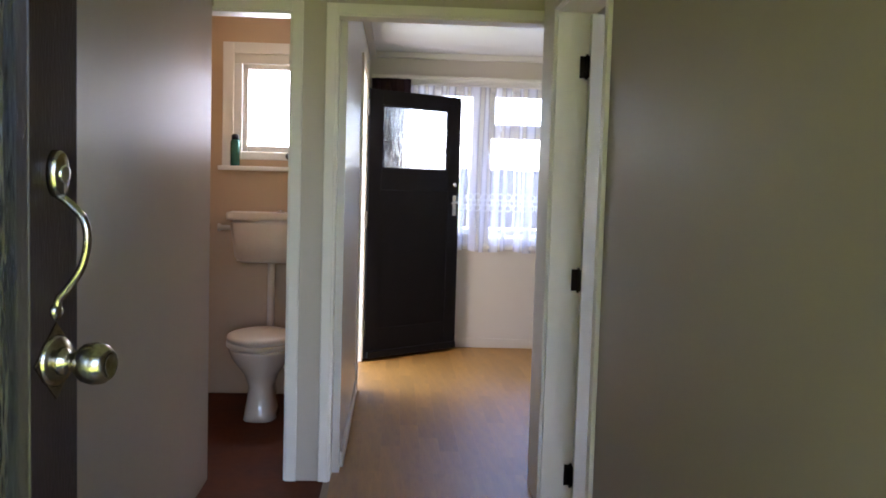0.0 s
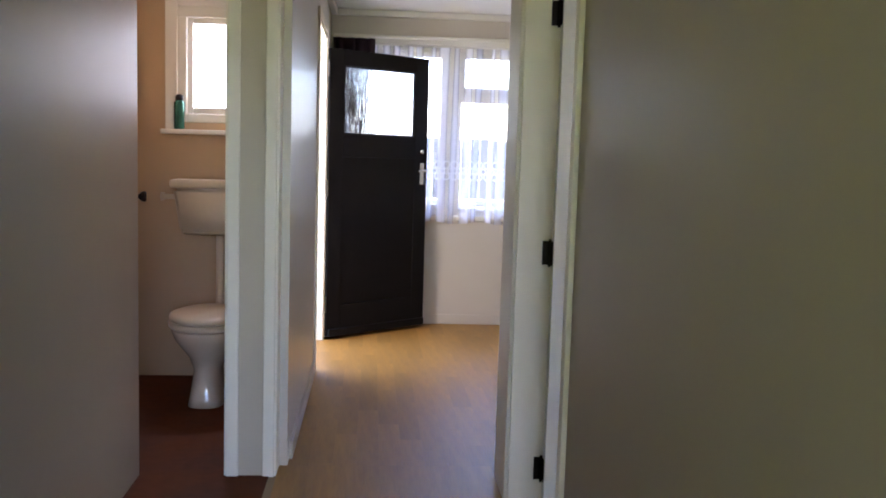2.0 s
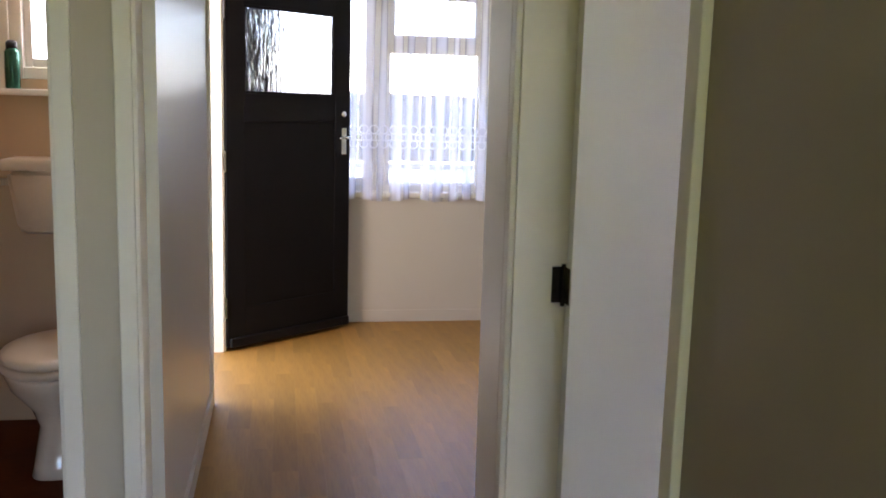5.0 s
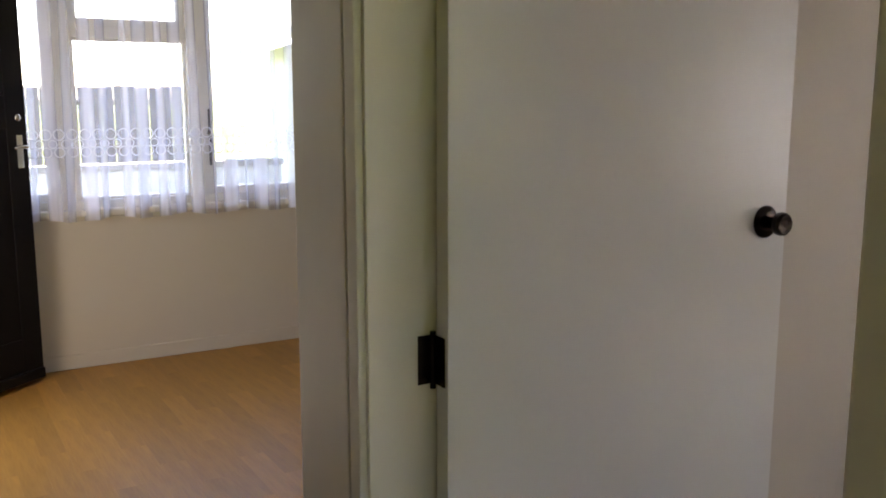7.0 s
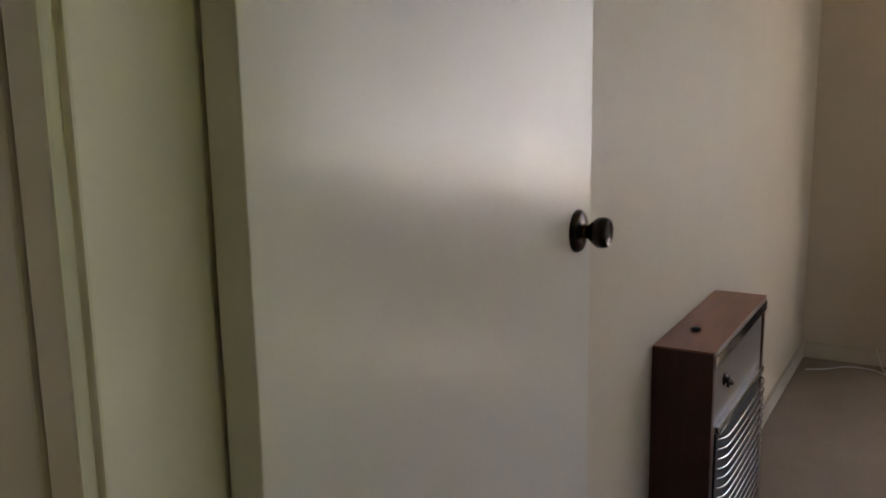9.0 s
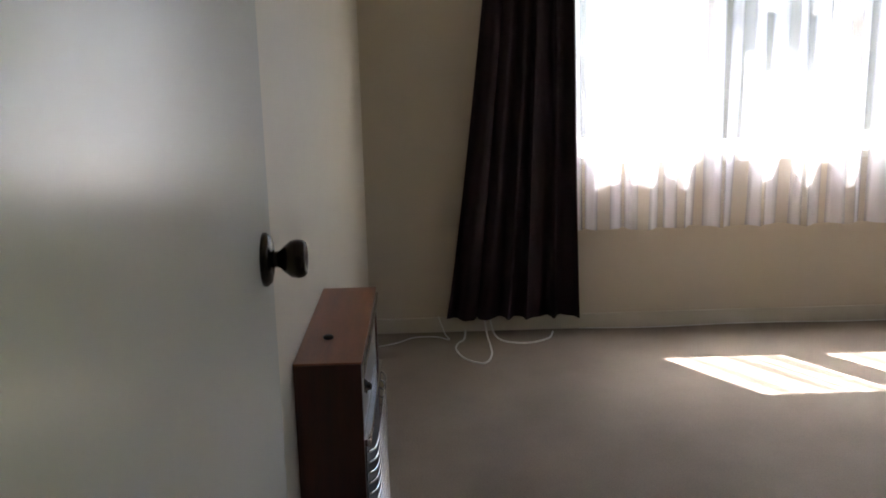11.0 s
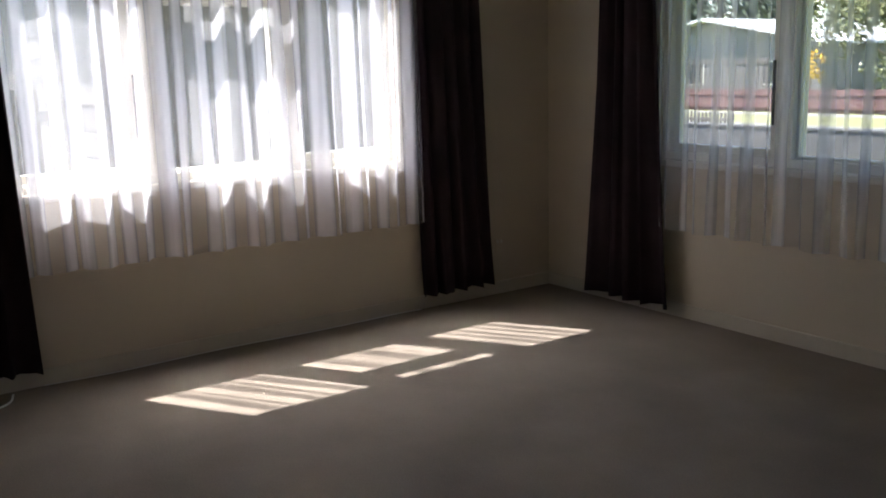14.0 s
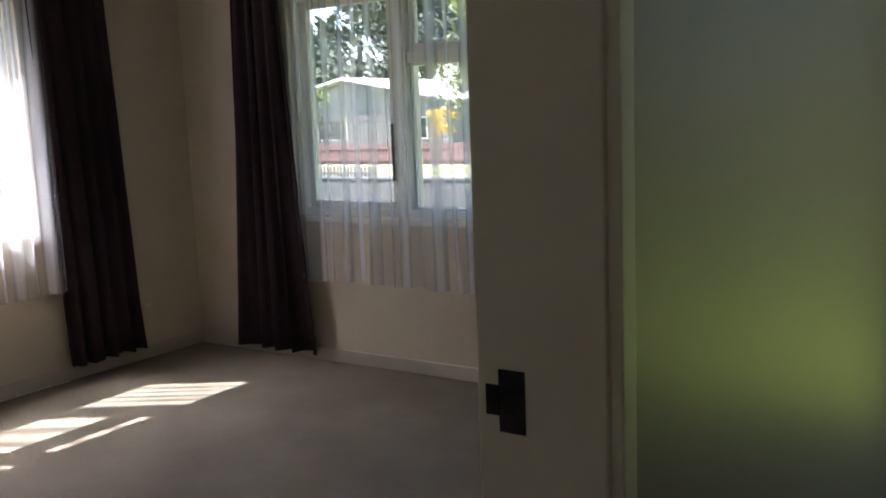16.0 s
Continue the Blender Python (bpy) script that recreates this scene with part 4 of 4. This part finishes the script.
house("street_house", 27.0, -47.0, 40.5, -36.5, 3.05, 4.5, M_HOUSEG, M_ROOFW, "low grey house with white gabled roof across the street", [('n', 1.5, 1.0, 1.8, 1.2), ('n', 7.0, 1.0, 2.2, 1.2)], 'y', 0.7)
house("street_house", 8.0, -48.0, 19.8, -37.0, 3.35, 4.8, M_HOUSEG, M_ROOFW, "low grey house behind trees", [('n', 1.5, 1.2, 1.8, 1.2), ('n', 8.2, 1.0, 2.2, 1.3)])
house("neighbour_garage", 8.9, -3.5, 14.5, 2.05, 3.0, 3.75, M_GREYFENCE, M_ROOFG, "dark grey garage with pale corrugated roof next door", [('w', 1.2, 1.45, 1.3, 1.0)], 'y', 0.35)
outbuilding = house("white_outbuilding", 0.0, 0.0, 5.5, 6.8, 3.0, 4.2, M_HOUSEW, M_ROOFG, "white weatherboard outbuilding with grey eaves", [('w', 2.09, 1.63, 0.63, 0.88)], 'y', 0.55)
outbuilding.matrix_world = pose(4.2, 10.8, GZ, 0, 0, -11.1)
side_fence = fence("side_fence", 0, 9.0, 0, 2.15, 0.15, 0.008, M_GREYFENCE, "grey timber side boundary fence", turn=pose(8.4, 11.5, GZ, 0, 0, -90))


def tree(name, x, y, high, spread, trunk, base, leafm, label, seed, count=900, leaf=0.22, blossom=0):
    rnd = random.Random(seed)
    t = thing(name, pose(x, y, GZ), label, "tree")
    bm = bmesh.new()
    pts = [(0, 0, -0.1), (0.05 * spread, 0.02, high * 0.25), (-0.04 * spread, 0.05, high * 0.5), (0.02, -0.03, high * 0.8)]
    tube(bm, arc_points(pts, 5), [trunk * (1.25 - 1.0 * k / 15) for k in range(16)], 10)
    part("trunk", bm, M_BARK, t, "", True)
    tips = []
    for k in range(9):
        a = k * 2.4 + rnd.uniform(-0.4, 0.4)
        z = high * rnd.uniform(base, 0.8)
        r = spread * rnd.uniform(0.5, 0.95)
        tip = Vector((r * math.cos(a), r * math.sin(a), z + high * rnd.uniform(0.05, 0.2)))
        bm = bmesh.new()
        tube(bm, arc_points([(0, 0, z - high * 0.08), tuple(tip * 0.5 + Vector((0, 0, z * 0.45))), tuple(tip)], 4), [trunk * 0.35 * (1 - 0.09 * j) for j in range(9)], 6)
        part("limb", bm, M_BARK, t, "", True)
        tips.append(tip)
    tips.append(Vector((0, 0, high * 0.88)))
    verts, faces = [], []
    for _ in range(count):
        tip = rnd.choice(tips)
        rad = spread * 0.42
        d = Vector((rnd.gauss(0, 1), rnd.gauss(0, 1), rnd.gauss(0, 0.8)))
        p = tip + d.normalized() * rad * rnd.random() ** 0.5 * 1.08
        s = leaf * rnd.uniform(0.5, 1.2)
        u = Vector((rnd.gauss(0, 1), rnd.gauss(0, 1), rnd.gauss(0, 1))).normalized()
        v = u.orthogonal().normalized()
        w = u.cross(v) * 0.5
        i = len(verts)
        verts += [p - v * s, p + w * s * 0.8, p + v * s, p - w * s * 0.8]
        faces.append((i, i + 1, i + 2, i + 3))
    me = bpy.data.meshes.new("crown")
    me.from_pydata([tuple(p) for p in verts], [], faces)
    me.materials.append(leafm)
    crown = new("crown", me)
    crown.parent = t
    if blossom:
        bm = bmesh.new()
        for _ in range(blossom):
            a, up = rnd.uniform(0, 2 * math.pi), rnd.uniform(0.2, 0.75)
            p = rnd.choice(tips) + Vector((math.cos(a), math.sin(a), up - 0.4)) * spread * 0.42
            bmesh.ops.create_icosphere(bm, subdivisions=1, radius=rnd.uniform(0.05, 0.12), matrix=Matrix.Translation(p) @ Matrix.Diagonal((1, 1, 0.6, 1)))
        part("blossom", bm, M_BLOSSOM, t, "pale cream blossom")
    return t


tree("street_tree", 17.1, -25.4, 9.5, 2.4, 0.17, 0.48, M_LEAF, "slender pale-barked street tree on the verge", 1, 900, 0.20)
tree("garden_tree", 21.6, -33.5, 5.3, 3.0, 0.16, 0.22, M_LEAFO, "olive green garden tree with pale blossom behind the red fence", 2, 4200, 0.17, blossom=260)
tree("garden_tree", 17.6, -34.0, 6.4, 2.8, 0.16, 0.30, M_LEAFO, "olive green garden tree behind the red fence", 6, 3600, 0.17)
tree("garden_shrub", 32.6, -31.2, 3.6, 1.3, 0.08, 0.35, M_LEAF, "light green shrub beside the street house", 3, 900, 0.15)
tree("flowering_shrub", 23.9, -30.9, 2.75, 0.62, 0.05, 0.42, M_YELLOW, "shrub covered in yellow flowers", 4, 420, 0.12)
tree("tall_tree", 33.0, -56.0, 13.5, 5.0, 0.4, 0.25, M_LEAFD, "tall dark tree beyond the street house", 5, 6000, 0.40)
tree("tall_tree", 43.0, -58.0, 15.0, 6.0, 0.45, 0.25, M_LEAFD, "tall dark tree beyond the street house", 8, 6000, 0.42)
tree("tall_tree", 24.0, -60.0, 11.0, 5.0, 0.4, 0.25, M_LEAFD, "tall dark tree beyond the street house", 9, 5000, 0.40)
tree("tall_tree", 50.0, -58.0, 14.5, 5.5, 0.45, 0.22, M_LEAFD, "tall dark tree beyond the street house", 15, 6500, 0.42)
tree("garden_tree", 16.5, -1.0, 6.0, 2.2, 0.16, 0.30, M_LEAFD, "dark tree beyond the neighbouring garage", 12, 1400, 0.2)
tree("garden_tree", -2.5, 16.5, 5.0, 2.0, 0.14, 0.30, M_LEAF, "green tree behind the back fence", 14, 1200, 0.2)


def hedge(name, x0, x1, y, high, deep, mat, label, seed, count):
    rnd = random.Random(seed)
    verts, faces = [], []
    for _ in range(count):
        p = Vector((rnd.uniform(x0, x1), y + rnd.uniform(-deep, deep), GZ + high * rnd.random() ** 0.6 * (0.85 + 0.15 * math.sin(3 * rnd.random()))))
        s = rnd.uniform(0.04, 0.10)
        u = Vector((rnd.gauss(0, 1), rnd.gauss(0, 1), rnd.gauss(0, 1))).normalized()
        v = u.orthogonal().normalized()
        w = u.cross(v) * 0.6
        i = len(verts)
        verts += [p - v * s, p + w * s, p + v * s, p - w * s]
        faces.append((i, i + 1, i + 2, i + 3))
    me = bpy.data.meshes.new(name)
    me.from_pydata([tuple(p) for p in verts], [], faces)
    me.materials.append(mat)
    return tagged(new(name, me), label, "hedge", kind="stuff")


# Unseen hedge, added to colour the hall wall's reflection and block low sky.
hedge("unseen_hedge", -14.0, -0.1, -6.5, 7.0, 0.7, M_HEDGE, "unseen brownish green hedge, tall to hold back sky light", 21, 64000)
gw = thing("garden_wall", pose(9.8, -14.6, GZ), "low dark stone garden wall at the street front", "garden wall")
part("wall", one_box(0, -0.12, 0, 26, 0.12, 0.66, 0.02), M_STONE, gw)
for k in range(26):
    part("coping", one_box(k * 1.0 + 0.01, -0.15, 0.66, k * 1.0 + 0.99, 0.15, 0.72, 0.012), M_STONE, gw)
rnd = random.Random(31)
for k in range(9):
    bm = bmesh.new()
    bmesh.ops.create_icosphere(bm, subdivisions=2, radius=0.20)
    for v in bm.verts:
        v.co *= rnd.uniform(0.82, 1.12)
    rock = mesh_object("garden_rock", bm, M_STONE)
    rock.matrix_world = pose(6.2 + 0.42 * k, -13.6 + rnd.uniform(-0.15, 0.15), GZ + 0.06, 0, 0, 40 * k) @ Matrix.Diagonal((1.2, 0.9, rnd.uniform(0.6, 0.9), 1))
    tagged(rock, "rough dark garden edging rock on the lawn", "rock", "garden edging rocks")
yw = thing("yard_wall", pose(-2.0, 13.3, GZ), "low pale rendered wall across the back yard", "garden wall")
part("wall", one_box(0, -0.09, 0, 6.1, 0.09, 1.50, 0.015), M_HOUSEW, yw)
part("coping", one_box(-0.02, -0.12, 1.50, 6.12, 0.12, 1.57, 0.015), M_CONC, yw, "pale concrete coping")

# ---- kitchen floor strips ----
SW, SL = 0.095, 0.62
sizes = {}
row = 0
x = 0.055
while x < 3.55:
    y = YE - (row * 0.233) % SL
    while y < YK - 0.01:
        a, b = max(y, YE), min(y + SL, YK - 0.002)
        if b - a > 0.03 and (x > 0.14 or b > 4.81):
            key = round(b - a, 3)
            if key not in sizes:
                bm = box(bmesh.new(), 0.00005, 0.0001, -0.006, SW - 0.00005, b - a - 0.0001, 0.0, 0.0003)
                me = bpy.data.meshes.new("floor_strip")
                bm.to_mesh(me)
                bm.free()
                me.materials.append(M_OAK)
                sizes[key] = me
            ob = new("floor_strip", sizes[key])
            ob.parent = kitchen_floor
            ob.location = (x, a, 0.0)
        y += SL
    x += SW
    row += 1
bm = bmesh.new()
while x < 4.2:
    box(bm, x, YE, -0.006, x + SW - 0.001, YK, 0.0)
    x += SW
tagged(part("floor_strips", bm, M_OAK, kitchen_floor), kind="stuff")
